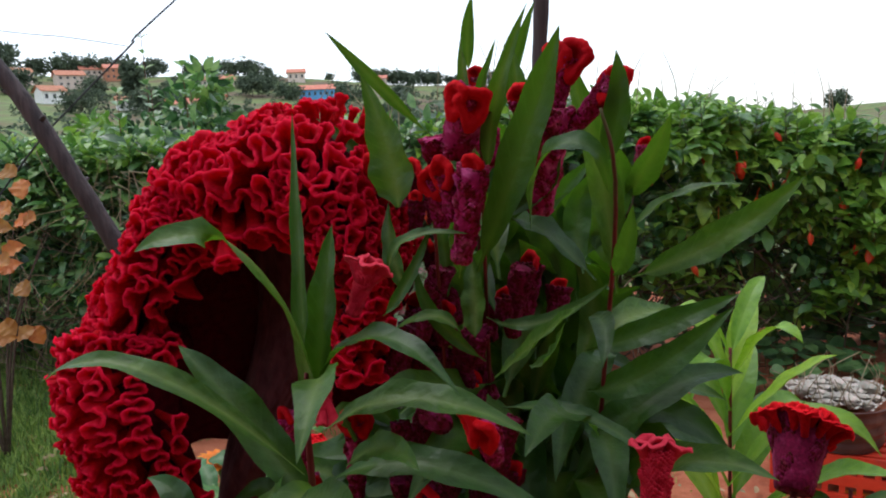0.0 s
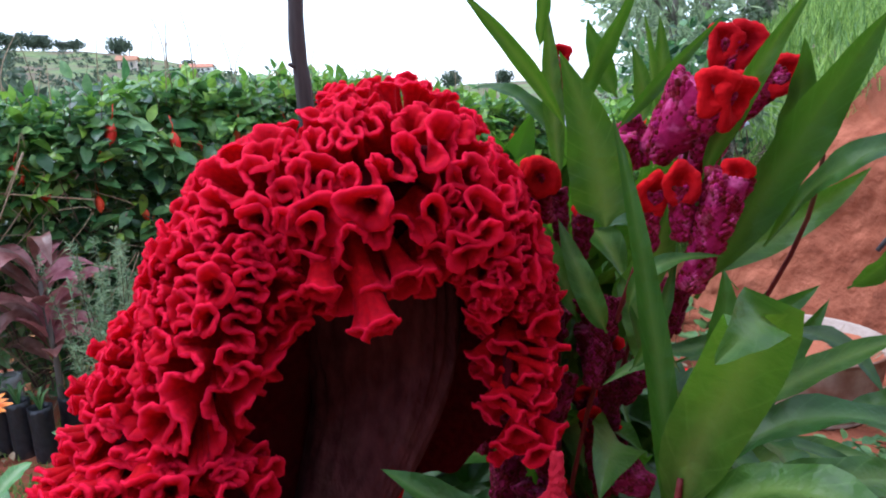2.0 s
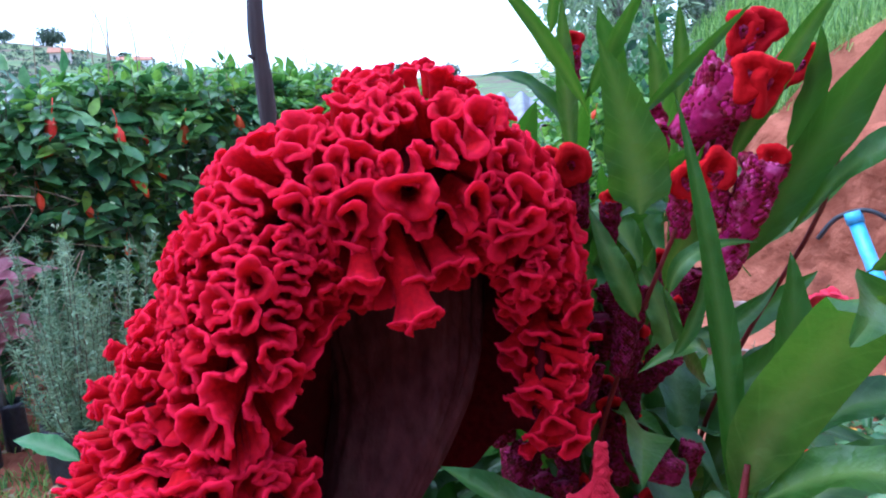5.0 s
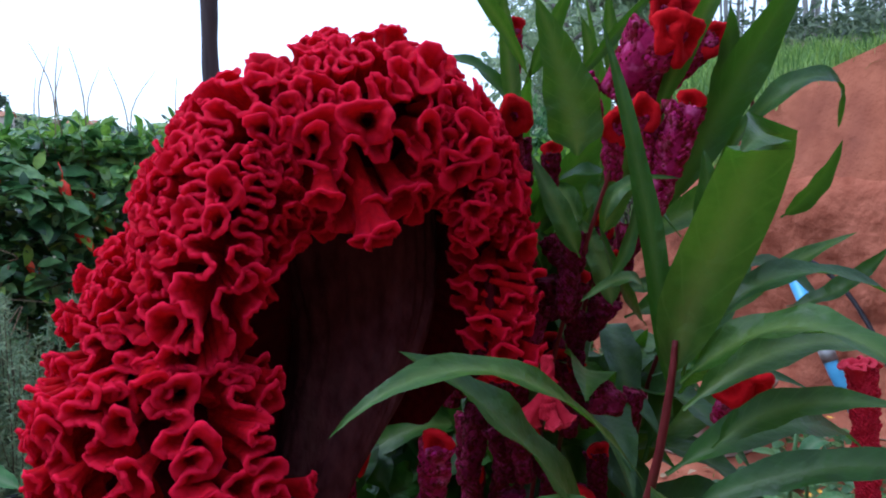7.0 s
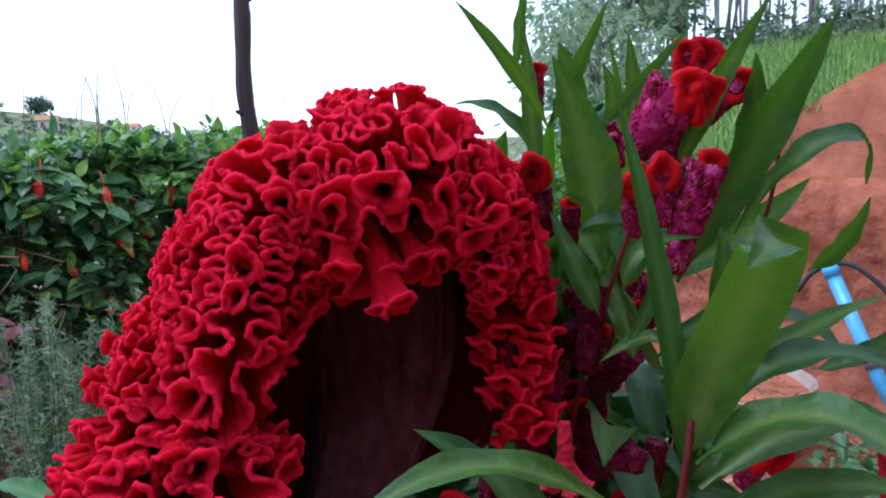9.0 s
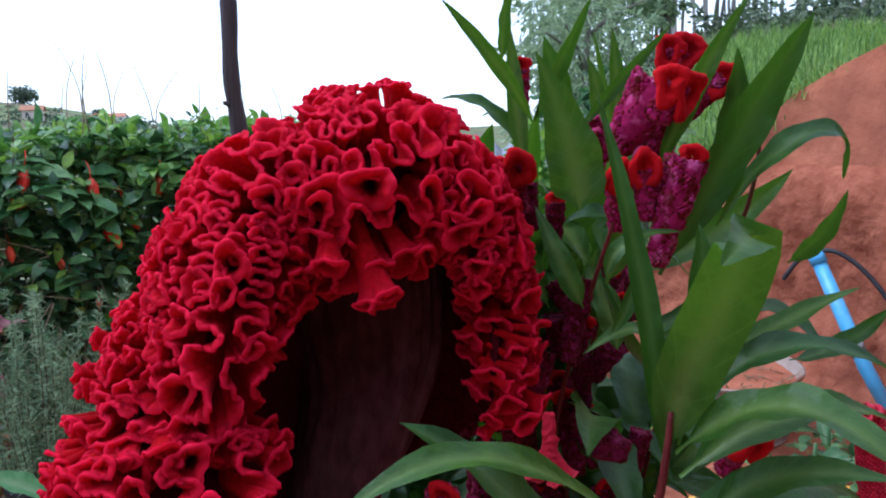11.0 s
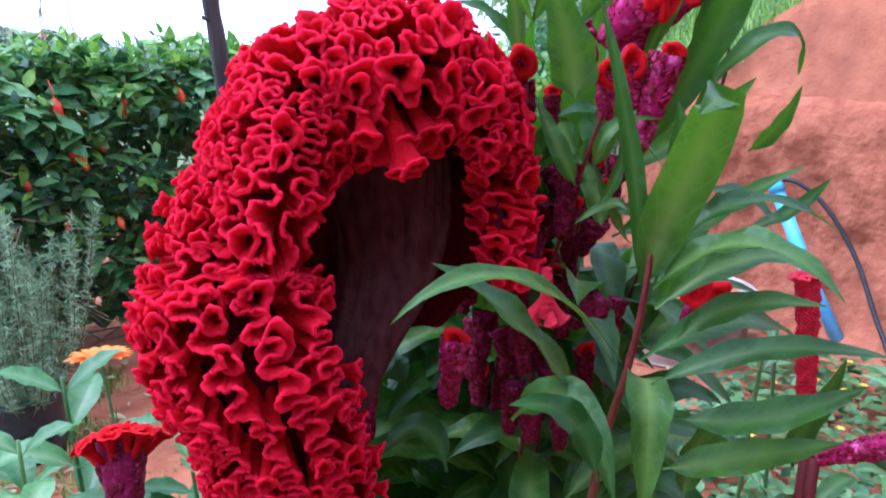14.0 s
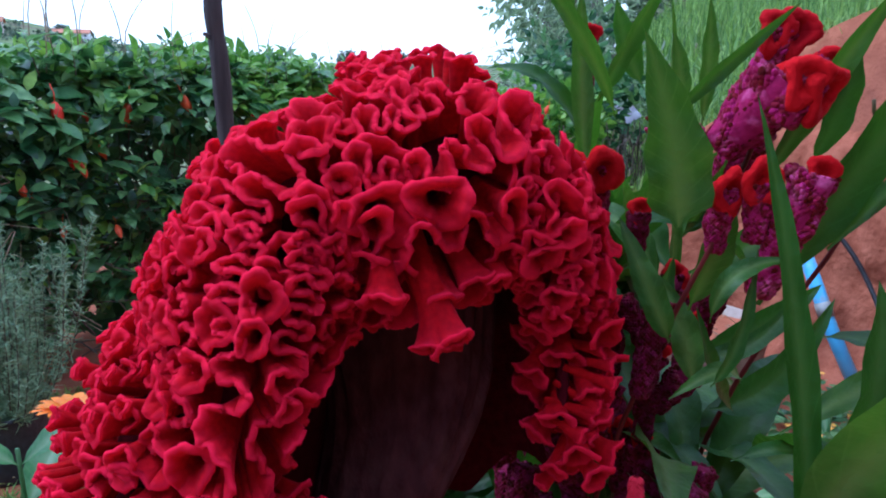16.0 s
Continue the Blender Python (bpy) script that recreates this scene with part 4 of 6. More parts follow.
leaf((-0.082, 0.449, 1.040), (-0.077, 0.446, 1.072), (-0.073, 0.450, 1.098), 0.0056, CAMSIDE, 0.3)
leaf((-0.078, 0.458, 1.00), (-0.095, 0.44, 1.005), (-0.11, 0.43, 0.97), 0.0076, (-0.2, -0.6, 1))
leaf((-0.088, 0.47, 0.985), (-0.116, 0.477, 1.026), (-0.142, 0.490, 1.050), 0.0082, (0.3, -0.6, 0.8))
# the leaves among the small crests
leaf((-0.043, 0.545, 1.124), (-0.062, 0.541, 1.145), (-0.085, 0.545, 1.170), 0.0030, CAMSIDE, widest=0.5)
leaf((-0.056, 0.509, 1.096), (-0.059, 0.511, 1.120), (-0.068, 0.516, 1.149), 0.0098, CAMSIDE, 0.2, widest=0.24)
leaf((-0.024, 0.573, 1.099), (-0.025, 0.577, 1.136), (-0.026, 0.578, 1.168), 0.0042, CAMSIDE)
leaf((-0.003, 0.540, 1.120), (-0.004, 0.539, 1.142), (-0.006, 0.539, 1.162), 0.0032, CAMSIDE)
leaf((-0.026, 0.500, 1.070), (-0.008, 0.480, 1.120), (0.002, 0.462, 1.156), 0.0076, CAMSIDE)
leaf((-0.006, 0.491, 1.086), (-0.006, 0.478, 1.104), (0.016, 0.458, 1.102), 0.0050, (-0.3, -0.5, 0.8), more=((-0.003, 0.466, 1.115), (0.004, 0.459, 1.119), (0.012, 0.456, 1.115)))
leaf((-0.028, 0.537, 1.122), (-0.021, 0.521, 1.140), (-0.015, 0.503, 1.158), 0.0024, CAMSIDE)
leaf((-0.020, 0.505, 1.107), (-0.017, 0.493, 1.134), (-0.006, 0.478, 1.166), 0.0039, CAMSIDE)
leaf((0.022, 0.480, 1.070), (0.024, 0.469, 1.081), (0.024, 0.460, 1.098), 0.0039, CAMSIDE)
leaf((-0.054, 0.510, 1.061), (-0.060, 0.514, 1.077), (-0.061, 0.526, 1.097), 0.0043, CAMSIDE)
leaf((-0.033, 0.519, 1.064), (-0.030, 0.513, 1.085), (-0.026, 0.512, 1.101), 0.0054, CAMSIDE)
leaf((0.006, 0.574, 1.133), (0.000, 0.578, 1.148), (-0.005, 0.580, 1.165), 0.0049, CAMSIDE)
leaf((-0.016, 0.580, 1.109), (-0.029, 0.591, 1.134), (-0.044, 0.608, 1.139), 0.0043, (-0.3,-0.5,0.8))
leaf((-0.034, 0.498, 1.047), (-0.045, 0.498, 1.054), (-0.061, 0.504, 1.047), 0.0030, (-0.3,-0.5,0.8))
leaf((-0.022, 0.490, 1.030), (-0.006, 0.469, 1.052), (0.004, 0.445, 1.069), 0.0046, (-0.3,-0.5,0.8))
leaf((0.017, 0.499, 1.050), (0.018, 0.479, 1.052), (0.013, 0.460, 1.042), 0.0043, (-0.3,-0.5,0.8))
leaf((0.008, 0.526, 1.119), (0.005, 0.529, 1.101), (-0.014, 0.533, 1.086), 0.0052, CAMSIDE)
leaf((0.027, 0.516, 1.107), (0.032, 0.510, 1.129), (0.031, 0.508, 1.152), 0.0054, CAMSIDE)
leaf((-0.028, 0.518, 1.037), (-0.027, 0.524, 1.054), (-0.027, 0.537, 1.072), 0.0056, CAMSIDE)
leaf((-0.036, 0.547, 1.051), (-0.039, 0.555, 1.071), (-0.041, 0.567, 1.092), 0.0043, CAMSIDE)
leaf((-0.002, 0.553, 1.122), (-0.001, 0.552, 1.136), (-0.005, 0.554, 1.153), 0.0038, CAMSIDE)
leaf((0.047, 0.580, 1.039), (0.040, 0.581, 1.102), (0.019, 0.573, 1.167), 0.0081, (0.1,-0.9,0.2))
leaf((0.050, 0.592, 1.048), (0.042, 0.594, 1.078), (0.041, 0.592, 1.116), 0.0089, (0.1,-0.9,0.2))
leaf((0.055, 0.580, 1.047), (0.092, 0.556, 1.069), (0.117, 0.532, 1.098), 0.0084, (0.1,-0.7,0.6))
leaf((0.049, 0.584, 1.059), (0.070, 0.572, 1.086), (0.104, 0.560, 1.093), 0.0049, (0.1,-0.3,1))
leaf((0.056, 0.597, 1.086), (0.065, 0.585, 1.103), (0.073, 0.573, 1.128), 0.0071, (0.1,-0.9,0.2))
leaf((0.027, 0.557, 1.017), (0.058, 0.543, 1.031), (0.091, 0.535, 1.047), 0.0069, (0.1,-0.7,0.6))
leaf((0.024, 0.542, 1.003), (0.049, 0.529, 1.015), (0.085, 0.526, 1.044), 0.0078, (0.1,-0.7,0.6))
leaf((-0.018, 0.507, 1.011), (0.014, 0.492, 1.011), (0.039, 0.468, 0.998), 0.0039, (0,-0.4,1))
leaf((-0.022, 0.529, 1.044), (0.001, 0.517, 1.044), (0.029, 0.515, 1.060), 0.0036, (0,-0.6,0.8))
leaf((-0.060, 0.494, 1.073), (-0.052, 0.492, 1.086), (-0.029, 0.487, 1.087), 0.0029, (0,-0.5,0.8))
leaf((-0.063, 0.490, 1.057), (-0.053, 0.489, 1.070), (-0.042, 0.493, 1.092), 0.0025, (0,-0.8,0.6))
leaf((-0.095, 0.565, 1.134), (-0.077, 0.558, 1.118), (-0.052, 0.558, 1.095), 0.0031, (0,-0.8,0.6))
leaf((-0.013, 0.579, 1.127), (-0.004, 0.572, 1.150), (0.008, 0.562, 1.181), 0.0042, (0,-0.9,0.2))
leaf((-0.022, 0.589, 1.153), (-0.022, 0.587, 1.171), (-0.019, 0.584, 1.189), 0.0034, (0,-0.9,0.2))
leaf((-0.015, 0.536, 1.083), (-0.003, 0.532, 1.100), (0.008, 0.527, 1.128), 0.0053, (0,-0.9,0.2))
leaf((-0.037, 0.530, 1.045), (-0.029, 0.533, 1.059), (-0.018, 0.536, 1.076), 0.0070, (0,-0.9,0.2))
leaf((-0.024, 0.505, 1.032), (-0.044, 0.501, 1.053), (-0.050, 0.505, 1.073), 0.0030, (0,-0.9,0.2))
leaf((-0.074, 0.445, 1.019), (-0.060, 0.432, 1.031), (-0.048, 0.409, 1.034), 0.0050, (-0.3,-0.5,0.8))
leaf((-0.091, 0.442, 1.009), (-0.073, 0.416, 1.024), (-0.063, 0.384, 1.029), 0.0047, (-0.3,-0.5,0.8))
leaf((-0.083, 0.438, 0.996), (-0.071, 0.413, 1.002), (-0.059, 0.391, 1.017), 0.0060, (-0.3,-0.5,0.8))
leaf((-0.084, 0.441, 0.976), (-0.072, 0.420, 0.985), (-0.059, 0.395, 0.997), 0.0061, (-0.3,-0.5,0.8))
leaf((-0.012, 0.459, 1.045), (-0.007, 0.444, 1.053), (-0.004, 0.432, 1.067), 0.0035, (-0.3,-0.5,0.8))
leaf((-0.126, 0.434, 0.992), (-0.128, 0.443, 1.010), (-0.143, 0.453, 1.015), 0.0052, (-0.3,-0.5,0.9))
leaf((-0.118, 0.518, 0.951), (-0.123, 0.528, 0.969), (-0.144, 0.529, 0.962), 0.0060, (-0.3,-0.5,0.8))
leaf((-0.077, 0.437, 0.964), (-0.068, 0.439, 0.977), (-0.055, 0.435, 0.994), 0.0061, CAMSIDE)
leaf((-0.065, 0.414, 0.981), (-0.057, 0.407, 0.999), (-0.050, 0.401, 1.020), 0.0045, CAMSIDE)
leaf((-0.110, 0.488, 0.984), (-0.106, 0.463, 1.000), (-0.112, 0.438, 0.975), 0.0078, (-0.4, -0.6, 0.7), 0.2)
# lower leaves that fill the plant
lr = random.Random(33)


def in_hollow(p):
    """Whether a leaf tip would reach into the hollow under the comb."""
    return p.x < -0.045 and p.z > 0.93 and p.y > 0.49


for k in range(44):
    sx, sy = lr.choice(((-0.085, 0.51), (-0.04, 0.53), (-0.015, 0.54), (0.025, 0.525), (-0.02, 0.575)))
    z = lr.uniform(0.72, 1.06) if k < 26 else lr.uniform(0.35, 0.8)
    a = lr.uniform(0, math.tau)
    d = V((math.sin(a), math.cos(a), 0))
    if d.y < -0.3 and z > 1.0:
        d.y *= -1
    if sx < -0.03 and z > 0.9:
        z -= 0.16
        d.x = abs(d.x)
    ln = lr.uniform(0.055, 0.095)
    p = V((sx, sy, z))
    if in_hollow(p + d * ln):
        continue
    leaf(p, p + d * ln * 0.55 + V((0, 0, 0.026)), p + d * ln + V((0, 0, lr.uniform(-0.03, 0.03))), lr.uniform(0.007, 0.0105), (d.x * -0.2, -0.4, 1))


for k in range(210):
    p = V((lr.uniform(-0.015, 0.035), lr.uniform(0.53, 0.64), lr.uniform(0.66, 0.98)))
    a = lr.uniform(0, math.tau)
    d = V((math.cos(a), math.sin(a), lr.uniform(-0.3, 0.6)))
    ln = lr.uniform(0.06, 0.10)
    if in_hollow(p + d * ln):
        continue
    leaf(p, p + d * ln * 0.5 + V((0, 0, 0.018)), p + d * ln, lr.uniform(0.008, 0.0115), (d.x * -0.2, -0.5, 1))
for k in range(130):
    p = V((lr.uniform(-0.06, 0.035), lr.uniform(0.57, 0.68), lr.uniform(0.76, 1.02)))
    a = lr.uniform(0, math.tau)
    d = V((math.cos(a), abs(math.sin(a)), lr.uniform(-0.2, 0.5)))
    ln = lr.uniform(0.07, 0.11)
    if in_hollow(p + d * ln):
        continue
    leaf(p, p + d * ln * 0.5 + V((0, 0, 0.018)), p + d * ln, lr.uniform(0.011, 0.015), (d.x * -0.2, -0.5, 1))
for k in range(90):
    a = lr.uniform(0.34, 1)
    p = V((-0.075 + 0.105 * a, 0.585 + lr.uniform(-0.02, 0.05), lr.uniform(0.93, 1.06)))
    d = V((lr.gauss(0.1, 0.35), lr.gauss(0.1, 0.3), 1)).normalized()
    ln = lr.uniform(0.05, 0.085)
    if in_hollow(p + d * ln):
        continue
    leaf(p, p + d * ln * 0.55 + V((lr.gauss(0, 0.004), 0.006, 0)), p + d * ln + V((lr.gauss(0, 0.012), -0.006, 0)), lr.uniform(0.006, 0.0105), (-0.3, -0.9, 0.2))


for k in range(110):
    p = V((lr.uniform(-0.10, 0.0), lr.uniform(0.60, 0.69), lr.uniform(0.72, 1.0)))
    a = lr.uniform(0, math.tau)
    d = V((math.cos(a), abs(math.sin(a)) * 0.6, lr.uniform(-0.3, 0.5)))
    ln = lr.uniform(0.07, 0.11)
    leaf(p, p + d * ln * 0.5 + V((0, 0, 0.018)), p + d * ln, lr.uniform(0.011, 0.016), (d.x * -0.2, -0.5, 1))


# width and depth of a crest from its hollow middle over the swollen rim to its back
LOBE = ((0.04, -0.22), (0.22, -0.14), (0.40, 0.04), (0.56, 0.19), (0.72, 0.25), (0.88, 0.20), (0.99, 0.07), (1.01, -0.12), (0.92, -0.30), (0.70, -0.42), (0.40, -0.48), (0.06, -0.50))


def curled_crest(b, p, ax, x, y, w, h, r):
    """A small velvety crest: swollen lips curled round a hollow, facing y, drawn down to the plume below it."""
    lobes = 1 if w < 0.0078 else 2 if w < 0.0105 else 3
    for c in range(lobes):
        off = c - (lobes - 1) / 2
        size = w * (0.95, 0.70, 0.62)[lobes - 1] * r.uniform(0.9, 1.15)
        at = p + x * (off * w * 0.85) + ax * (h * (0.45 + r.uniform(-0.10, 0.16)) - abs(off) * h * 0.12) + y * (r.uniform(0.40, 0.65) * w)
        ph, deep, turn = r.uniform(0, math.tau), r.uniform(0.5, 1.15), off * -0.5 + r.uniform(-0.3, 0.3)
        xx, yy = x * math.cos(turn) + y * math.sin(turn), y * math.cos(turn) - x * math.sin(turn)
        rows, tips = [], []
        for g, d in LOBE:
            row = []
            for j in range(40):
                a = math.tau * j / 40
                rim = 1 + g * (0.11 * math.sin(3 * a + ph) + 0.06 * math.sin(5 * a + 2 * ph) + 0.025 * math.sin(13 * a + ph))
                long = 1.0 if math.sin(a) > 0 else 1.0 + 0.55 * abs(math.sin(a)) ** 2
                row.append(at + xx * (math.cos(a) * g * size * rim) + ax * (math.sin(a) * g * size * rim * long) + yy * (size * (d * (deep if d < 0.1 else 1) + 0.12 * g * math.sin(2 * a + ph))))
            rows.append([q + noise.noise_vector(q * 700) * (0.05 * size) for q in row])
            tips.append(0.40 if 0.5 < g < 1.0 and d > 0 else 0.1)
        b.grid(rows, True, tips=tips)


def spike(base, tip, r, crest_w, crest_h, turn=0.0, seed=1, mat=None):
    """A small flower head: a granular magenta plume with a folded scarlet crest on top."""
    s_r = random.Random(seed)
    base, tip = V(base), V(tip)
    ax = (tip - base).normalized()
    ln = (tip - base).length
    x = ax.cross(V((math.sin(turn), math.cos(turn), 0.1))).normalized()
    y = ax.cross(x)
    head = Builder()
    core = [base + ax * (ln * i / 6) for i in range(7)]
    head.tube([p + C0 for p in core], [r * (0.5 + 0.32 * i / 6) for i in range(7)], 10)
    n = int(320 + 14000 * ln + 1.4e6 * max(0.0, r - 0.012) * ln)
    for i in range(n):
        s = (i + 0.5) / n
        a = i * 2.399963
        rr = r * (0.50 + 0.46 * s) * (0.9 + 0.45 * noise.noise(V((math.cos(a) * 1.3, math.sin(a) * 1.3, s * 5 * ln / max(r, 0.001) * 0.3 + seed))))
        d = x * math.cos(a) + y * math.sin(a)
        c = base + ax * (ln * s) + d * rr * 0.8 + C0
        q = 0.0006 + min(r, 0.016) * s_r.uniform(0.035, 0.08)
        e = (d + ax * 0.6).normalized()
        f = e.cross(ax).normalized()
        g = e.cross(f)
        rows = [[c + (f * math.cos(t) + g * math.sin(t)) * (q * w) + e * (q * h) for t in (math.tau * k / 6 for k in range(6))] for w, h in ((0.7, -0.4), (1.0, 0.4), (0.6, 1.3), (0.12, 1.7))]
        head.grid(rows, True)
    ob = part("flower_head", head, mat or PLUME, celosia, "granular magenta flower plume")
    if crest_w:
        cb = Builder()
        fx = ax.cross(V((-0.45, -0.87, 0.1)) + rand_dir(s_r) * 0.5).normalized()
        if mat is PINK:
            for k in range(3):
                cup(cb, tip - ax * (crest_h * 0.9) + fx * (crest_w * 0.3 * (k - 1)) + C0, (ax + fx * (0.5 * (k - 1)) + rand_dir(s_r) * 0.25).normalized(), fx, crest_w * s_r.uniform(0.55, 0.8), crest_h * 1.3, s_r, 28)
        elif crest_w > 0.0165:
            for k in range(26):
                a = k * 2.399963
                d = x * math.cos(a) + y * math.sin(a)
                q = (k / 26) ** 0.5
                cup(cb, tip + d * (r * 0.95 * q) - ax * (crest_h * (0.2 + 0.35 * q * q)) + C0, (ax + d * (q * 0.9) + rand_dir(s_r) * 0.3).normalized(), fx, r * s_r.uniform(0.20, 0.30), crest_h * 0.7, s_r, 24)
        else:
            face = V((-0.48, -0.85, 0.12)) + rand_dir(s_r) * 0.35
            face = (face - ax * face.dot(ax)).normalized()
            curled_crest(cb, tip - ax * (crest_h * 0.3) + C0, ax, ax.cross(face).normalized(), face, crest_w * 0.84, crest_h * 0.95, s_r)
        part("crest", cb, PINK if mat is PINK else CREST, ob, "velvety pink folded crest" if mat is PINK else "velvety scarlet folded crest")
    return ob


spike((-0.056, 0.538, 1.094), (-0.064, 0.533, 1.112), 0.0036, 0.0076, 0.0081, 0.3, 1)
spike((-0.039, 0.508, 1.087), (-0.041, 0.506, 1.106), 0.0048, 0.0080, 0.0090, 0.6, 2)
spike((-0.034, 0.499, 1.091), (-0.036, 0.498, 1.108), 0.0048, 0.0071, 0.0109, -0.3, 3)
spike((-0.032, 0.497, 1.075), (-0.026, 0.488, 1.111), 0.0072, 0.0064, 0.0080, 0.2, 4)
spike((-0.015, 0.538, 1.109), (-0.019, 0.542, 1.125), 0.0079, 0.0000, 0.0000, 0.4, 5)
spike((-0.032, 0.514, 1.116), (-0.025, 0.500, 1.136), 0.0114, 0.0000, 0.0000, 0.5, 6)
spike((-0.030, 0.497, 1.124), (-0.027, 0.493, 1.136), 0.0060, 0.0100, 0.0085, 0.3, 7)
spike((-0.019, 0.580, 1.130), (-0.018, 0.581, 1.149), 0.0040, 0.0052, 0.0080, 0.5, 10)
spike((-0.051, 0.527, 1.082), (-0.049, 0.528, 1.096), 0.0037, 0.0046, 0.0083, 0.5, 11, CRIMSON_SHADED)
spike((-0.043, 0.548, 1.084), (-0.043, 0.550, 1.102), 0.0040, 0.0000, 0.0000, 0.5, 12, CRIMSON_SHADED)
spike((-0.041, 0.529, 1.033), (-0.039, 0.527, 1.048), 0.0057, 0.0057, 0.0066, 0.2, 13, CRIMSON_SHADED)
spike((-0.064, 0.530, 1.020), (-0.055, 0.532, 1.040), 0.0073, 0.0000, 0.0000, 0.2, 14, CRIMSON_SHADED)
spike((-0.042, 0.501, 1.007), (-0.048, 0.509, 1.010), 0.0078, 0.0000, 0.0000, 0.2, 16, CRIMSON_SHADED)
spike((0.003, 0.534, 1.088), (0.010, 0.527, 1.132), 0.0105, 0.0000, 0.0000, 0.0, 17)
spike((0.009, 0.529, 1.128), (0.016, 0.526, 1.151), 0.0058, 0.0106, 0.0100, 0.0, 18)
spike((0.016, 0.526, 1.122), (0.033, 0.518, 1.140), 0.0060, 0.0076, 0.0085, 0.0, 19)
spike((0.000, 0.524, 1.112), (-0.003, 0.513, 1.136), 0.0075, 0.0082, 0.0085, -0.4, 20)
spike((-0.038, 0.524, 1.104), (-0.040, 0.521, 1.122), 0.0066, 0.0000, 0.0000, 0.0, 21)
spike((-0.052, 0.556, 1.094), (-0.050, 0.556, 1.106), 0.0050, 0.0060, 0.0080, 0.1, 24, CRIMSON_SHADED)
spike((-0.014, 0.528, 1.042), (-0.013, 0.530, 1.051), 0.0060, 0.0050, 0.0099, 0.1, 25, CRIMSON_SHADED)
spike((0.010, 0.545, 1.038), (0.013, 0.548, 1.051), 0.0069, 0.0048, 0.0079, 0.1, 26, CRIMSON_SHADED)
spike((-0.065, 0.546, 1.084), (-0.062, 0.548, 1.099), 0.0061, 0.0000, 0.0000, 0.1, 27, CRIMSON_SHADED)
spike((-0.024, 0.474, 1.004), (-0.027, 0.466, 1.022), 0.0058, 0.0106, 0.0110, 0.4, 28)
spike((0.072, 0.613, 1.090), (0.072, 0.615, 1.111), 0.0058, 0.0045, 0.0096, 0.4, 29)
# low inner plumes, coloured darker for the shade inside the plant
for k in range(54):
    p = V((lr.uniform(-0.064, -0.004), lr.uniform(0.520, 0.590), lr.uniform(0.930, 1.045)))
    d = V((lr.gauss(0, 0.25), lr.gauss(0, 0.25), 1)).normalized() * lr.uniform(0.018, 0.032)
    small = lr.random() < 0.45
    spike(p, p + d, lr.uniform(0.0045, 0.0075), lr.uniform(0.005, 0.008) if small else 0.0, 0.008, lr.uniform(-0.5, 0.5), 60 + k, CRIMSON_SHADED)
spike((-0.068, 0.443, 1.070), (-0.062, 0.445, 1.084), 0.0032, 0.0045, 0.0059, 0.3, 35, PINK)
spike((-0.086, 0.494, 1.036), (-0.089, 0.491, 1.018), 0.0024, 0.0038, 0.0075, 0.3, 36, PINK)
spike((-0.109, 0.528, 0.975), (-0.110, 0.521, 1.006), 0.0062, 0.0070, 0.0090, 0.3, 38)


# ---- the garden beside and behind the plant ----
def needle_plant(name, at, height, width, label, category):
    """A rosemary bush: upright branches set with short needles."""
    ob = thing(name, label, category, at=at)
    r = random.Random(41)
    branch, needles = Builder(), Builder()
    for k in range(72):
        a, lean = r.uniform(0, math.tau), r.uniform(0.05, 1.0)
        h = height * r.uniform(0.55, 1.0)
        d = V((math.cos(a), math.sin(a), 0)) * (width * lean)
        path = smooth_path([V((0, 0, 0.14)) + d * 0.15, V((0, 0, h * 0.5)) + d * 0.75, V((0, 0, h)) + d + V((r.gauss(0, 0.02), r.gauss(0, 0.02), 0))], 14)
        branch.tube(path, [0.0025 - 0.0018 * i / len(path) for i in range(len(path))], 5, False)
        for i, p in enumerate(path[2:]):
            for _ in range(9):
                e = (rand_dir(r) + V((0, 0, 0.55))).normalized()
                q = p + V((0, 0, r.uniform(-0.008, 0.008)))
                s = e.cross(V((r.gauss(0, 1), r.gauss(0, 1), 0.3))).normalized() * 0.0017
                ln = r.uniform(0.016, 0.030)
                needles.poly([q - s, q + s, q + e * ln + s * 0.4, q + e * ln - s * 0.4])
    part("branch_work", branch, TWIG, ob)
    part("needles", needles, ROSEMARY, ob)
    return ob


def bag_pot(parent, radius, height, mat, name="pot"):
    b = Builder()
    rows = []
    for i, (q, z) in enumerate(((0.02, 0.0), (0.93, 0.0), (0.96, 0.03), (1.0, 0.3), (0.98, 0.6), (1.02, 0.9), (1.03, 1.0), (0.97, 1.0), (0.95, 0.9), (0.93, 0.86), (0.02, 0.86))):
        rows.append([V((radius * q * (1 + 0.03 * math.sin(5 * a + i)) * math.cos(a), radius * q * (1 + 0.03 * math.cos(4 * a + i)) * math.sin(a), height * z)) for a in (math.tau * j / 28 for j in range(28))])
    b.grid(rows, True)
    part(name, b, mat, parent)


rosemary = needle_plant("rosemary_bush", (-0.13, 2.62, 0), 0.74, 0.26, "grey-green rosemary bush in a black nursery bag", "herb")
bag_pot(rosemary, 0.10, 0.20, BLACK_BAG)

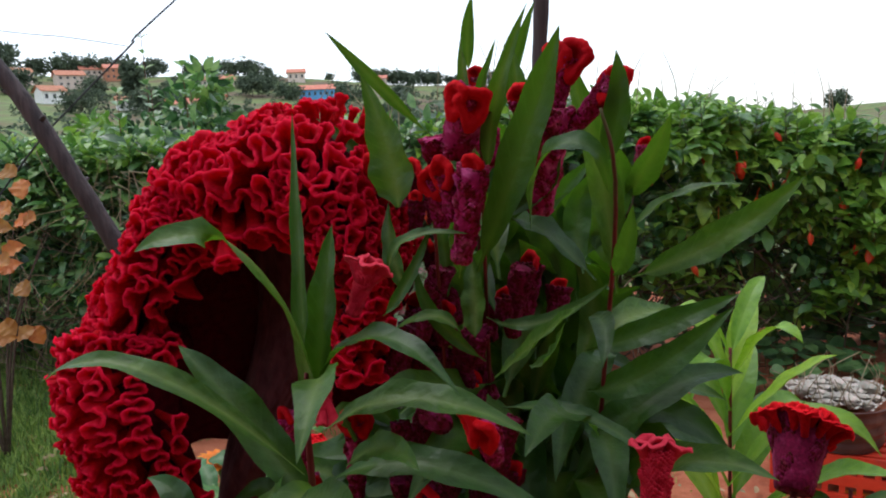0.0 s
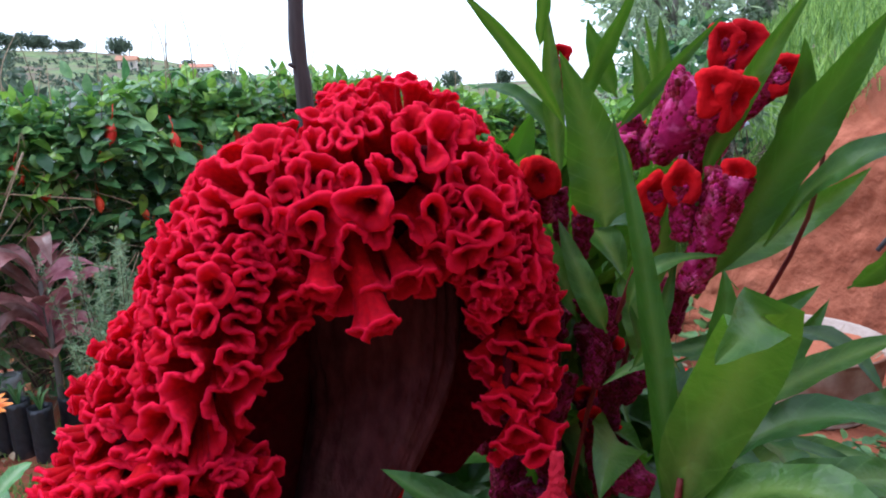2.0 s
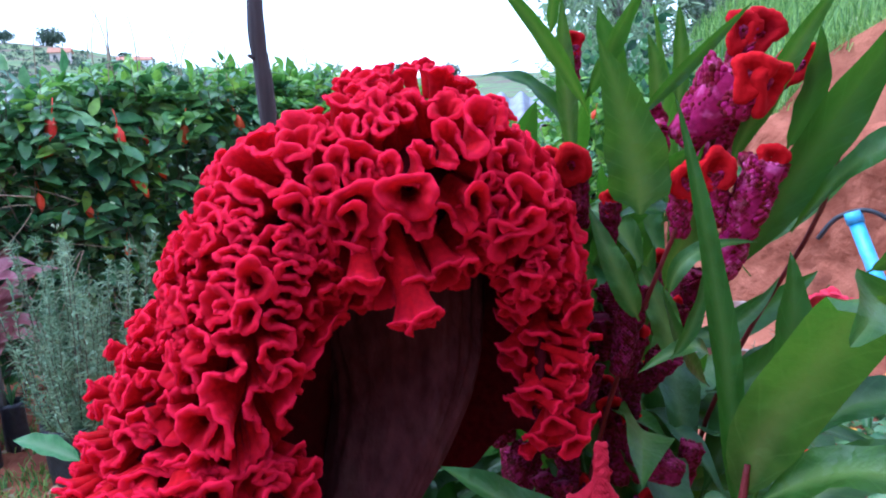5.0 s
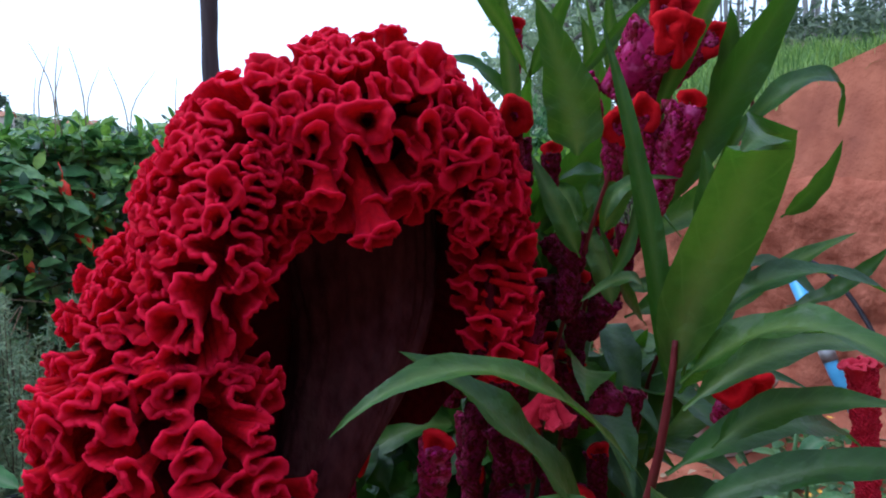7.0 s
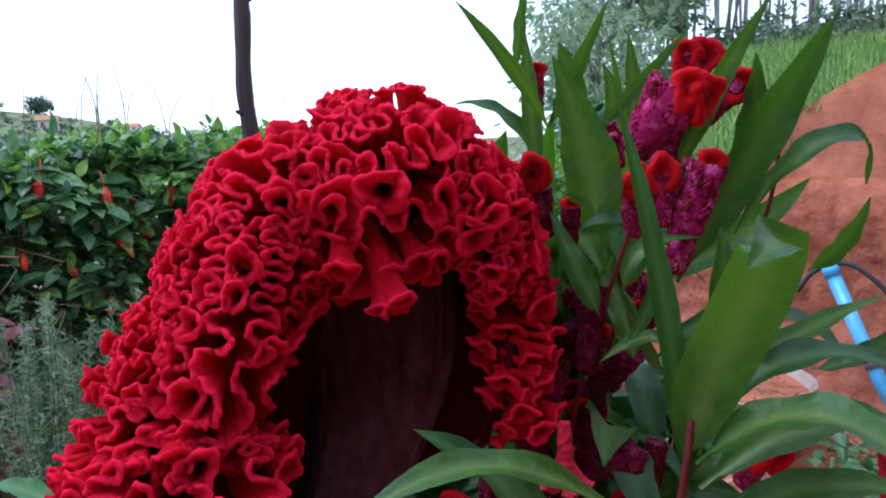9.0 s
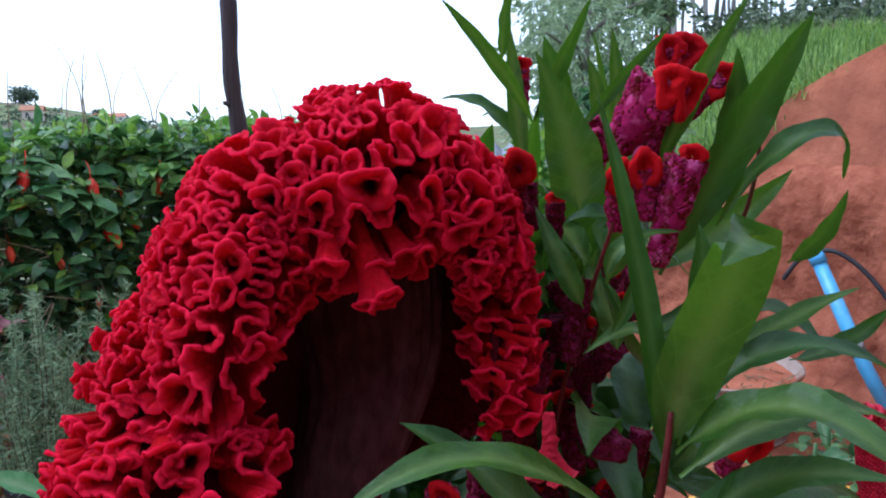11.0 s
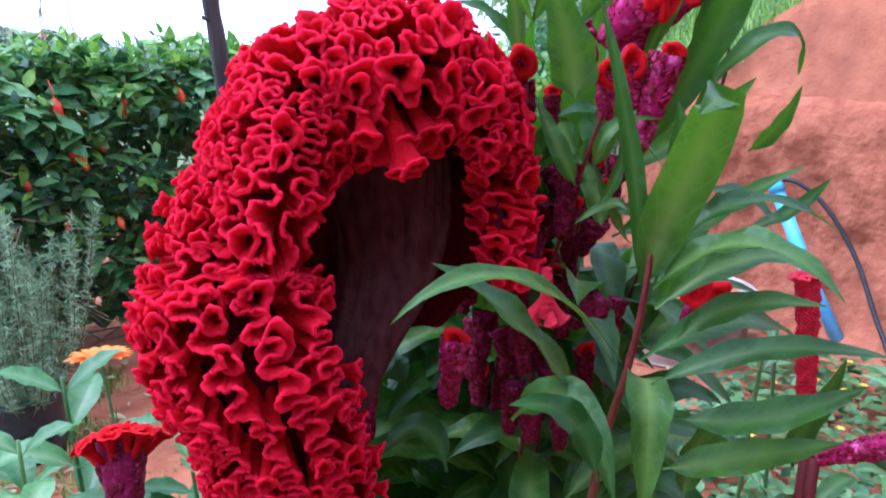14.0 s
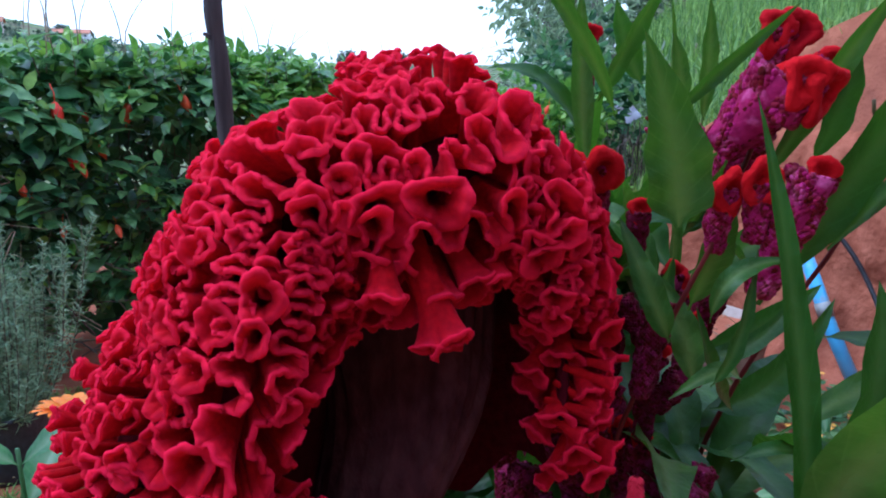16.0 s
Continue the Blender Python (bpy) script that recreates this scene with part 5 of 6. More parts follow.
cordyline = thing("cordyline", "cordyline with striped pink and maroon strap leaves before the hedge", "garden plant", at=(-0.33, 2.96, 0))
b = Builder()
b.tube([(0, 0, -0.02), (0.01, 0, 0.3), (0, 0, 0.58)], [0.012, 0.01, 0.008], 8)
part("stem", b, BARK, cordyline)
kr = random.Random(8)
for k in range(26):
    a = k * 2.4
    z = 0.28 + 0.36 * k / 26
    d = V((math.cos(a), math.sin(a), 0))
    ln = kr.uniform(0.15, 0.24)
    up = kr.uniform(0.05, 0.16)
    leaf((0, 0, z), tuple(d * ln * 0.5 + V((0, 0, z + up))), tuple(d * ln + V((0, 0, z + up * kr.uniform(0.2, 1.6)))), 0.030, (0, -0.5, 1), 0.3, 0.03, CORDYLINE, 0.45, cordyline, off=V((0, 0, 0)))

for i, (x, y, h, mat, lab) in enumerate(((-0.385, 2.86, 0.19, BLACK_BAG, "black plastic nursery tube on the ground"), (-0.45, 2.93, 0.20, BLACK_BAG, "black plastic nursery tube on the ground"), (-0.51, 2.99, 0.21, BLACK_BAG, "black plastic nursery tube on the ground"),
                                       (-0.47, 3.06, 0.25, GREY_CAN, "grey tin can among nursery tubes"), (-0.30, 2.96, 0.17, BLACK_BAG, "black plastic nursery tube beside the rosemary"), (-0.17, 2.78, 0.17, BLACK_BAG, "black plastic nursery tube beside the rosemary"), (-0.09, 2.70, 0.16, BLACK_BAG, "black plastic nursery tube beside the rosemary"))):
    t = thing("nursery_pot", lab, "plant pot", "nursery pots by the hedge", at=(x, y, 0))
    bag_pot(t, 0.036, h, mat)
    if mat is BLACK_BAG:
        for k in range(5):
            a = k * 1.3 + i
            leaf((0, 0, h * 0.85), (0.02 * math.cos(a), 0.02 * math.sin(a), h + 0.04), (0.045 * math.cos(a), 0.045 * math.sin(a), h + 0.05), 0.006, (0, -0.3, 1), mat=YOUNG, parent=t, off=V((0, 0, 0)))


def daisy(at, size, tilt, label):
    ob = thing("orange_daisy", label, "flower", "orange daisies", at=(at[0], at[1], 0))
    r = random.Random(int(at[0] * 1000))
    b = Builder()
    b.tube(smooth_path([(0.02, 0.02, -0.01), (0.01, 0.0, at[2] * 0.6), (0, 0, at[2])], 6), 0.002, 7)
    part("stem", b, YOUNG, ob)
    m = Matrix.Translation((0, 0, at[2])) @ pose(0, 0, 0, *tilt)
    for ring, n in ((0, 16), (1, 13)):
        for k in range(n):
            a = math.tau * k / n + ring * 0.2
            d = V((math.cos(a), math.sin(a), 0))
            ln = size * (1 - 0.15 * ring) * r.uniform(0.92, 1.05)
            pb = Builder()
            leaf_rows(pb, m @ (d * size * 0.12), m @ (d * ln * 0.55 + V((0, 0, size * (0.16 + 0.08 * ring)))), m @ (d * ln + V((0, 0, size * (0.18 + 0.15 * ring)))), size * 0.15, m.to_3x3() @ V((0, 0, 1)), 0.15, 0.02, n=7, widest=0.6, cols=(-1, 0, 1))
            part("petal", pb, ORANGE, ob)
    c = Builder()
    c.grid([[m @ V((size * q * math.cos(a), size * q * math.sin(a), size * z)) for a in (math.tau * j / 14 for j in range(14))] for q, z in ((0.12, -0.05), (0.2, 0.02), (0.2, 0.14), (0.1, 0.2), (0.01, 0.2))], True)
    part("disc", c, ORANGE, ob)
    for k in range(7):
        a = k * 2.4
        z = at[2] * (0.25 + 0.08 * k)
        leaf((0.01, 0, z), (0.05 * math.cos(a), 0.05 * math.sin(a), z + 0.03), (0.10 * math.cos(a), 0.10 * math.sin(a), z + 0.01), 0.011, mat=YOUNG, parent=ob, off=V((0, 0, 0)))
    return ob


daisy((-0.130, 1.197, 0.775), 0.040, (-8, 6, 0), "bright orange daisy with upturned petals")
daisy((-0.33, 1.25, 0.80), 0.040, (4, -8, 40), "bright orange daisy beside the cockscomb")
daisy((-0.36, 1.12, 0.70), 0.036, (10, 8, 80), "bright orange daisy low among the leaves")


def pair_plant(at, height, spread, label, mat=None, pairs=6, seed=3, name="zinnia_seedling", category="seedling", group="", wide=0.2, low=0.30, steep=0.35):
    """An upright young plant with leaves in opposite pairs."""
    ob = thing(name, label, category, group, at=(at[0], at[1], 0))
    r = random.Random(seed)
    b = Builder()
    b.tube(smooth_path([(0, 0, -0.01), (r.gauss(0, 0.01), r.gauss(0, 0.01), height * 0.5), (0, 0, height)], 8), [0.0035 - 0.0018 * i / 16 for i in range(17)], 8)
    part("stem", b, YOUNG if mat is YOUNG else STEM, ob)
    for k in range(pairs):
        s = (k + 0.6) / pairs
        z = height * (low + (1 - low) * s)
        ln = spread * (1.05 - 0.55 * s) * r.uniform(0.85, 1.1)
        for e in (0, math.pi):
            a = k * 1.57 + e + r.gauss(0, 0.25) + seed
            d = V((math.cos(a), math.sin(a), 0))
            lift = steep + 0.5 * s
            leaf((0, 0, z), tuple(d * ln * 0.55 + V((0, 0, z + ln * lift * 0.45))), tuple(d * ln + V((0, 0, z + ln * lift * r.uniform(0.2, 0.7)))), ln * wide, (0, -0.2, 1), 0.25, 0.05, mat, 0.42, ob, off=V((0, 0, 0)))
    return ob


for i, (x, y, h, sp, sd) in enumerate(((-0.195, 1.00, 0.845, 0.105, 3), (-0.25, 0.86, 0.80, 0.085, 4), (-0.30, 0.93, 0.77, 0.09, 5), (-0.10, 0.98, 0.78, 0.07, 6), (-0.14, 0.85, 0.74, 0.08, 7), (-0.06, 0.88, 0.76, 0.085, 8), (-0.23, 1.08, 0.72, 0.08, 9), (0.0, 0.95, 0.74, 0.09, 10), (-0.36, 1.02, 0.74, 0.08, 11), (-0.24, 0.95, 0.82, 0.09, 12), (-0.31, 1.10, 0.78, 0.09, 13), (-0.27, 0.80, 0.74, 0.085, 14), (-0.20, 0.92, 0.70, 0.09, 15), (-0.17, 0.76, 0.70, 0.085, 16))):
    pair_plant((x, y, 0), h, sp, "pale green leafy seedling with paired leaves" if i else "tall pale green seedling beside the small red comb", YOUNG, 7, sd, group="seedlings under the cockscomb", wide=0.24, low=0.68)
for i, (x, y, h, sp, sd) in enumerate(((0.235, 0.90, 0.90, 0.15, 21), (0.30, 0.80, 0.80, 0.10, 22), (0.20, 0.70, 0.68, 0.09, 23), (0.12, 0.66, 0.76, 0.08, 24), (0.32, 0.62, 0.86, 0.09, 25), (0.42, 0.66, 0.84, 0.09, 26), (0.38, 0.52, 0.85, 0.085, 27), (0.26, 0.54, 0.78, 0.09, 28), (0.16, 0.52, 0.74, 0.085, 29), (0.06, 0.62, 0.80, 0.09, 30), (0.5, 0.56, 0.88, 0.08, 31))):
    pair_plant((x, y, 0), h, sp, "young green cockscomb with lance-shaped leaves" if i else "bright green upright cockscomb without a flower", FRESH if i == 0 else YOUNG if i in (4, 5, 6, 10) else LEAF, 7 if i else 8, sd, "young_celosia", "young plant", "young cockscombs", wide=0.16 if i else 0.15, low=0.30 if i else 0.76, steep=0.35 if i else 1.3)


def small_celosia(base, tip, r, w, h, label, seed, lean=0.3, mat=None):
    """A low cockscomb of its own: one stem, one plume with a scarlet crest and some leaves."""
    base, tip = V(base), V(tip)
    ob = thing("small_celosia", label, "flowering plant", "small cockscombs", at=(base.x, base.y, 0))
    o = V((-base.x, -base.y, 0))
    b = Builder()
    b.tube(smooth_path([(0, 0, -0.01), (0.01, 0.01, base.z * 0.6), tuple(base + o)], 8), [0.0034] * 8 + [0.0026] * 9, 8)
    part("stem", b, STEM, ob)
    head = spike(base, tip, r, w, h, lean, seed, mat)
    head.parent = ob
    head.matrix_basis = Matrix.Translation(o - C0)
    q = random.Random(seed)
    for k in range(8):
        a = k * 2.4 + seed
        z = base.z * (0.55 + 0.05 * k)
        d = V((math.cos(a), math.sin(a), 0))
        leaf((0, 0, z), tuple(d * 0.05 + V((0, 0, z + 0.02))), tuple(d * 0.09 + V((0, 0, z + q.uniform(-0.02, 0.03)))), 0.011, mat=LEAF, parent=ob, off=V((0, 0, 0)))
    return ob


small_celosia((-0.185, 0.84, 0.79), (-0.178, 0.866, 0.835), 0.024, 0.027, 0.020, "small dark red cockscomb with a frilled crest", 51, 0.5, CRIMSON_SHADED)
small_celosia((0.204, 0.708, 0.853), (0.222, 0.736, 0.893), 0.026, 0.036, 0.018, "small dark crimson cockscomb flaring to a frilled red top", 52, 0.0, CRIMSON_SHADED)
small_celosia((0.022, 0.442, 0.940), (0.029, 0.452, 1.016), 0.0055, 0.0062, 0.0075, "slender magenta cockscomb with a pink-red folded tip", 53, 0.5, PINK)
small_celosia((0.022, 0.438, 0.940), (0.050, 0.416, 0.946), 0.0062, 0.0060, 0.006, "drooping magenta cockscomb arm", 54, 0.5)
small_celosia((-0.10, 0.62, 0.90), (-0.095, 0.615, 0.965), 0.008, 0.012, 0.012, "small red cockscomb behind the great comb", 56, 0.4)
small_celosia((-0.125, 0.63, 0.88), (-0.13, 0.625, 0.925), 0.009, 0.014, 0.012, "small crimson cockscomb low behind the great comb", 57, 0.4)


def basin(name, at, radius, height, mat, ribs, label, category):
    ob = thing(name, label, category, at=at)
    b = Builder()
    prof = [(0.02, 0.0), (0.86, 0.0), (0.88, 0.04)] + [(0.88 + 0.12 * s + (0.02 * math.sin(s * ribs * math.tau) if ribs else 0), 0.04 + 0.92 * s) for s in (i / 24 for i in range(25))] + [(1.04, 0.97), (1.045, 1.0), (1.02, 1.01), (0.98, 0.98), (0.93, 0.8), (0.02, 0.8)]
    b.grid([[V((radius * q * math.cos(a), radius * q * math.sin(a), height * z)) for a in (math.tau * j / 56 for j in range(56))] for q, z in prof], True)
    part("bowl", b, mat, ob)
    sb = Builder()
    sb.grid([[V((radius * q * math.cos(a), radius * q * math.sin(a), height * 0.86 + 0.012 * noise.noise(V((q * 5 * math.cos(a), q * 5 * math.sin(a), 1))))) for a in (math.tau * j / 30 for j in range(30))] for q in (0.94, 0.7, 0.4, 0.02)], True)
    part("soil", sb, SOIL, ob, "crumbly red soil")
    return ob


crate = thing("plastic_crate", "bright red plastic crate with open slots on the ground", "crate", at=(1.10, 2.25, 0), rz=-28)
b = Builder()
for x in (-0.15, 0.15):
    for y in (-0.11, 0.11):
        b.box((x - 0.018, y - 0.018, 0), (x + 0.018, y + 0.018, 0.150))
for z in (0.0, 0.058, 0.118):
    for y in (-0.12, 0.12):
        b.box((-0.16, y - 0.006, z), (0.16, y + 0.006, z + 0.032))
    for x in (-0.16, 0.16):
        b.box((x - 0.006, -0.12, z), (x + 0.006, 0.12, z + 0.032))
part("frame", b, RED_PLASTIC, crate, smooth=False)
for k in range(6):
    b = Builder()
    x = -0.11 + 0.044 * k
    b.box((x - 0.008, -0.122, 0.02), (x + 0.008, -0.116, 0.130))
    part("slat", b, RED_PLASTIC, crate, smooth=False)
for k in range(5):
    b = Builder()
    b.box((-0.155, -0.10 + 0.045 * k, 0.140), (0.155, -0.075 + 0.045 * k, 0.151))
    part("top_bar", b, RED_PLASTIC, crate, smooth=False)
succulents = basin("succulent_basin", (1.10, 2.25, 0.153), 0.145, 0.135, MAROON_TIN, 3, "ribbed dark maroon basin crowded with pale succulents", "planter")
sr = random.Random(77)
for k in range(24):
    a, q = k * 2.4, 0.118 * math.sqrt((k + 0.5) / 24)
    rb = Builder()
    c = V((q * math.cos(a), q * math.sin(a), 0.124))
    size = sr.uniform(0.034, 0.052)
    for j in range(16):
        e = j * 2.4
        s = 0.4 + 0.6 * j / 16
        d = V((math.cos(e), math.sin(e), 0))
        leaf_rows(rb, c, c + d * size * s * 0.6 + V((0, 0, size * (0.75 - 0.4 * s))), c + d * size * s + V((0, 0, size * (1.0 - 0.6 * s))), size * 0.28, (0, 0, 1), 0.4, 0.0, n=4, widest=0.6, cols=(-1, 0, 1))
    part("rosette", rb, SUCCULENT, succulents)
b = Builder()
for k in range(26):
    a = sr.uniform(0, math.tau)
    p = V((0.11 * math.cos(a), 0.11 * math.sin(a), 0.135))
    b.tube(smooth_path([p, p + V((sr.gauss(0, 0.02), sr.gauss(0, 0.02), 0.04)), p + V((sr.gauss(0, 0.03), sr.gauss(0, 0.03), sr.uniform(0.06, 0.11)))], 4), 0.0013, 5)
part("stalk_work", b, DRY, succulents)
tray = thing("yellow_tray", "yellow plastic tray under the red crate", "tray", at=(1.16, 2.06, 0), rz=-28)
b = Builder()
b.box((-0.12, -0.05, 0), (0.12, 0.05, 0.012))
b.box((-0.12, -0.05, 0.012), (0.12, -0.042, 0.03))
b.box((-0.12, 0.042, 0.012), (0.12, 0.05, 0.03))
part("tray_body", b, YELLOW_PLASTIC, tray, smooth=False)
big = basin("rusty_basin", (2.0, 1.84, 0), 0.265, 0.24, RUST_TIN, 0, "big rusty tin basin filled with dry soil", "planter")
b = Builder()
for k in range(70):
    a, q = sr.uniform(0, math.tau), 0.24 * math.sqrt(sr.random())
    p = V((q * math.cos(a), q * math.sin(a), 0.205))
    b.tube([p, p + V((sr.gauss(0, 0.04), sr.gauss(0, 0.04), sr.uniform(0.005, 0.04)))], 0.0014, 4)
tagged(part("straw", b, DRY, big), kind="stuff")

# blue pipe leaning on the bank, and its hose
pipe = thing("blue_pipe", "faded light-blue plastic water pipe leaning against the clay bank", "pipe", at=(2.44, 1.42, 0))
b = Builder()
b.tube([(0, -0.02, -0.03), (-0.05, 0.10, 0.22), (-0.02, 0.30, 0.585)], 0.026, 16)
part("pipe_body", b, BLUE_PVC, pipe)
b = Builder()
b.tube([(-0.021, 0.293, 0.572), (-0.018, 0.312, 0.610)], 0.031, 16)
part("coupling", b, BLUE_PVC, pipe)
b = Builder()
b.tube([(-0.049, 0.121, 0.26), (-0.045, 0.148, 0.31)], 0.029, 16)
part("collar", b, GREY_CAN, pipe, "grey clay-smeared collar")
b = Builder()
b.tube(smooth_path([(2.38, 1.83, 0.50), (2.40, 1.77, 0.59), (2.44, 1.67, 0.62), (2.47, 1.55, 0.53), (2.47, 1.42, 0.35), (2.40, 1.28, 0.12), (2.33, 1.16, 0.02), (2.28, 0.85, 0.012)], 8), 0.009, 8)
tagged(part("black_hose", b, HOSE), "black garden hose hanging down the clay bank", "hose")
b = Builder()
for k in range(90):
    p = V((sr.uniform(2.05, 2.5), sr.uniform(1.3, 2.2), 0.01))
    a = sr.uniform(0, math.tau)
    b.tube([p, p + V((math.cos(a), math.sin(a), sr.uniform(0, 0.25))) * sr.uniform(0.05, 0.2)], sr.uniform(0.001, 0.003), 4)
tagged(new("brushwood", b.mesh("brushwood", DRY)), "dry brushwood heaped at the foot of the bank", "brushwood", kind="stuff")

# low yellow-flowered herbs by the bank
b, c = Builder(), Builder()
for k in range(2400):
    x, y = sr.uniform(0.5, 2.2), sr.uniform(0.55, 1.5)
    if x - 0.55 > (y - 0.2) * 2.1:
        continue
    z = sr.uniform(0.015, 0.10)
    hedge_leaf(b, V((x, y, z)), V((sr.gauss(0, 1), sr.gauss(0, 1), 0.2)).normalized(), V((sr.gauss(0, 0.3), -0.2, 1)).normalized(), sr.uniform(0.03, 0.06), heart=0.6)
    if sr.random() < 0.03:
        for j in range(6):
            a = math.tau * j / 6
            hedge_leaf(c, V((x, y, z + 0.03)), V((math.cos(a), math.sin(a), 0.2)).normalized(), V((0, 0, 1)), 0.014)
tagged(new("herb_patch", b.mesh("herb_patch", IVY)), "low green herbs beside the bank", "herbs", kind="stuff")
tagged(new("herb_blossom", c.mesh("herb_blossom", YELLOW_PLASTIC)), "tiny yellow blossoms among the herbs", "blossom", kind="stuff")

# shrub with orange leaves by the leaning pole
shrub = thing("orange_shrub", "thin shrub with large orange autumn leaves", "shrub", at=(-1.75, 2.75, 0))
b = Builder()
for k in range(9):
    a = k * 0.7
    b.tube(smooth_path([(0, 0, -0.02), (0.1 * math.cos(a), 0.1 * math.sin(a), 0.5), (0.28 * math.cos(a), 0.2 * math.sin(a), 0.85 + 0.03 * k)], 6), [0.006 - 0.0004 * i for i in range(13)], 6)
part("stem_work", b, TWIG, shrub)
for k in range(34):
    a = sr.uniform(0, math.tau)
    p = V((0.28 * sr.random() ** 0.6 * math.cos(a), 0.2 * math.sin(a) - 0.05, sr.uniform(0.42, 1.08)))
    d = V((sr.gauss(0, 1), -0.5, sr.gauss(-0.3, 0.4))).normalized()
    leaf(tuple(p), tuple(p + d * 0.05 + V((0, 0, 0.01))), tuple(p + d * 0.09), 0.034, (0, -0.8, 0.6), mat=RED_LEAF, widest=0.5, parent=shrub, off=V((0, 0, 0)))


# ---- trees and far things ----
def crown(b, c, rx, rz, n, size, r, droop=0.0, heart=0.35):
    """Leaves in clumps through an uneven crown."""
    clumps = []
    for _ in range(max(10, n // 40)):
        d = rand_dir(r)
        clumps.append((c + V((d.x * rx, d.y * rx, d.z * rz)) * r.uniform(0.3, 0.95), r.uniform(0.25, 0.48) * min(rx, rz * 1.4)))
    for i in range(n):
        cc, cs = clumps[i % len(clumps)]
        d = rand_dir(r)
        p = cc + d * cs * r.random() ** 0.5
        e = (d + V((r.gauss(0, 0.4), r.gauss(0, 0.4), -droop + r.gauss(0, 0.3)))).normalized()
        hedge_leaf(b, p, e, rand_dir(r), size * r.uniform(0.7, 1.3), heart=heart)


def limbs(b, base, top, r0, r, n=9, reach=1.0):
    base, top = V(base), V(top)
    path = smooth_path([base, (base + top) / 2 + V((r.gauss(0, 0.04), r.gauss(0, 0.04), 0)) * (top - base).length, top], 6)
    b.tube(path, [r0 * (1 - 0.75 * i / 12) for i in range(len(path))], 8)
    for k in range(n):
        p = path[4 + k % (len(path) - 5)]
        a = k * 2.4
        e = p + V((math.cos(a), math.sin(a), 0.55)) * reach * r.uniform(0.5, 1.0)
        b.tube(smooth_path([p, (p + e) / 2 + V((0, 0, 0.06 * reach)), e], 4), [r0 * 0.35 * (1 - 0.09 * i) for i in range(9)], 6)


garden_tree = thing("willow_leaved_tree", "tree with narrow drooping grey-green leaves beyond the hedge", "tree", at=(4.45, 4.75, 0))
tr = random.Random(61)
b = Builder()
limbs(b, (0, 0, -0.6), (0.1, 0.1, 2.6), 0.06, tr, 14, 0.75)
part("trunk", b, BARK, garden_tree)
b = Builder()
crown(b, V((0.0, 0.1, 1.85)), 0.58, 1.0, 2500, 0.105, tr, 0.7, 0.17)
crown(b, V((-0.1, 0.0, 1.0)), 0.85, 0.45, 2600, 0.10, tr, 0.6, 0.18)
part("crown", b, TREE_LEAF, garden_tree)


def tree(name, at, h, w, mat, label, seed, n=500, leaf_size=None, low=0.25, cat="tree", group="far trees"):
    ob = thing(name, label, cat, group, at=at)
    r = random.Random(seed)
    b = Builder()
    limbs(b, (0, 0, -0.5), (0, 0, h * 0.75), h * 0.03, r, 6, w * 0.6)
    part("trunk", b, BARK, ob)
    b = Builder()
    crown(b, V((0, 0, h * (low + (1 - low) / 2))), w, h * (1 - low) / 2, n, leaf_size or h * 0.13, r, 0.1, 0.6)
    part("crown", b, mat, ob)
    return ob


def hill_point(az, el, far=299.0, near=70.0):
    """The first place on the slope, in that direction from the garden, that stands at this angle above the eye."""
    a, r = radians(az), near
    while r < far:
        x, y = r * math.sin(a), r * math.cos(a)
        if math.degrees(math.atan2(ground_height(x, y) - 1.12, r)) >= el:
            break
        r += 2.0
    x, y = r * math.sin(a) - 0.1, r * math.cos(a) + 0.3
    return x, y, ground_height(x, y)


def row_tree(az, h, w, seed, el=9.0, low=0.05, mat=None, label="dark round tree on the far ridge", name="ridge_tree", n=1500):
    h, w = h * 1.40, w * 1.45
    tree(name, hill_point(az, el, 302), h, w, mat or FAR_LEAF, label, seed, n, None, low)


for i, (az, h, w) in enumerate(((-31, 7.5, 5.5), (-29.0, 4.5, 3.0), (-27.2, 5.5, 4.0), (-26.0, 5.5, 4.0), (-24.6, 5.0, 3.2), (-23.4, 5, 3), (-21.4, 5.0, 3.4), (-18.8, 3.6, 3.2), (-17.6, 3.6, 3.2), (-16.4, 4.0, 3.4), (-15.4, 4.6, 3.6), (-14.4, 4.4, 3.4), (-13.2, 2.4, 1.8),
                               (-8.6, 2.0, 1.6), (-6.2, 4.4, 2.8), (-5.2, 3.8, 3.0), (-4.2, 4.4, 3.4), (-3.3, 4.2, 3.2), (-2.3, 3.8, 3.2), (-1.2, 4.2, 3.4), (-0.2, 3.6, 2.8), (0.9, 2.6, 2.2), (1.7, 2.8, 2.2), (4.5, 4.6, 3.0), (28.9, 5.0, 2.8), (9.0, 1.6, 1.8), (10.5, 1.6, 2.0), (33.0, 4.5, 2.6))):
    row_tree(az, h, w, 100 + i)
for i, (az, el, h, w) in enumerate(((-30.5, 4.2, 5, 4), (-25.5, 4.0, 4, 3.5), (-22.9, 3.7, 9, 2.0), (-20, 3.2, 5, 4.5), (-18.8, 4.2, 4, 3), (-14.5, 3.6, 5, 4.5), (-13.2, 4.0, 4, 3.5), (-11.8, 3.2, 4, 4), (-8.0, 3.2, 3.5, 3.5), (-7.2, 2.6, 4, 4), (-3.0, 2.4, 4, 4), (-22, 2.6, 4, 5), (-26.5, 2.8, 3.5, 4))):
    row_tree(az, h, w, 140 + i, el, 0.1, None, "dark bushy tree on the far slope", "slope_tree")
tree("conifer", (-1.1, 27, -1.4), 4.3, 1.15, FAR_LEAF, "young dark conifer below the hill", 171, 1100, 0.28, 0.05)
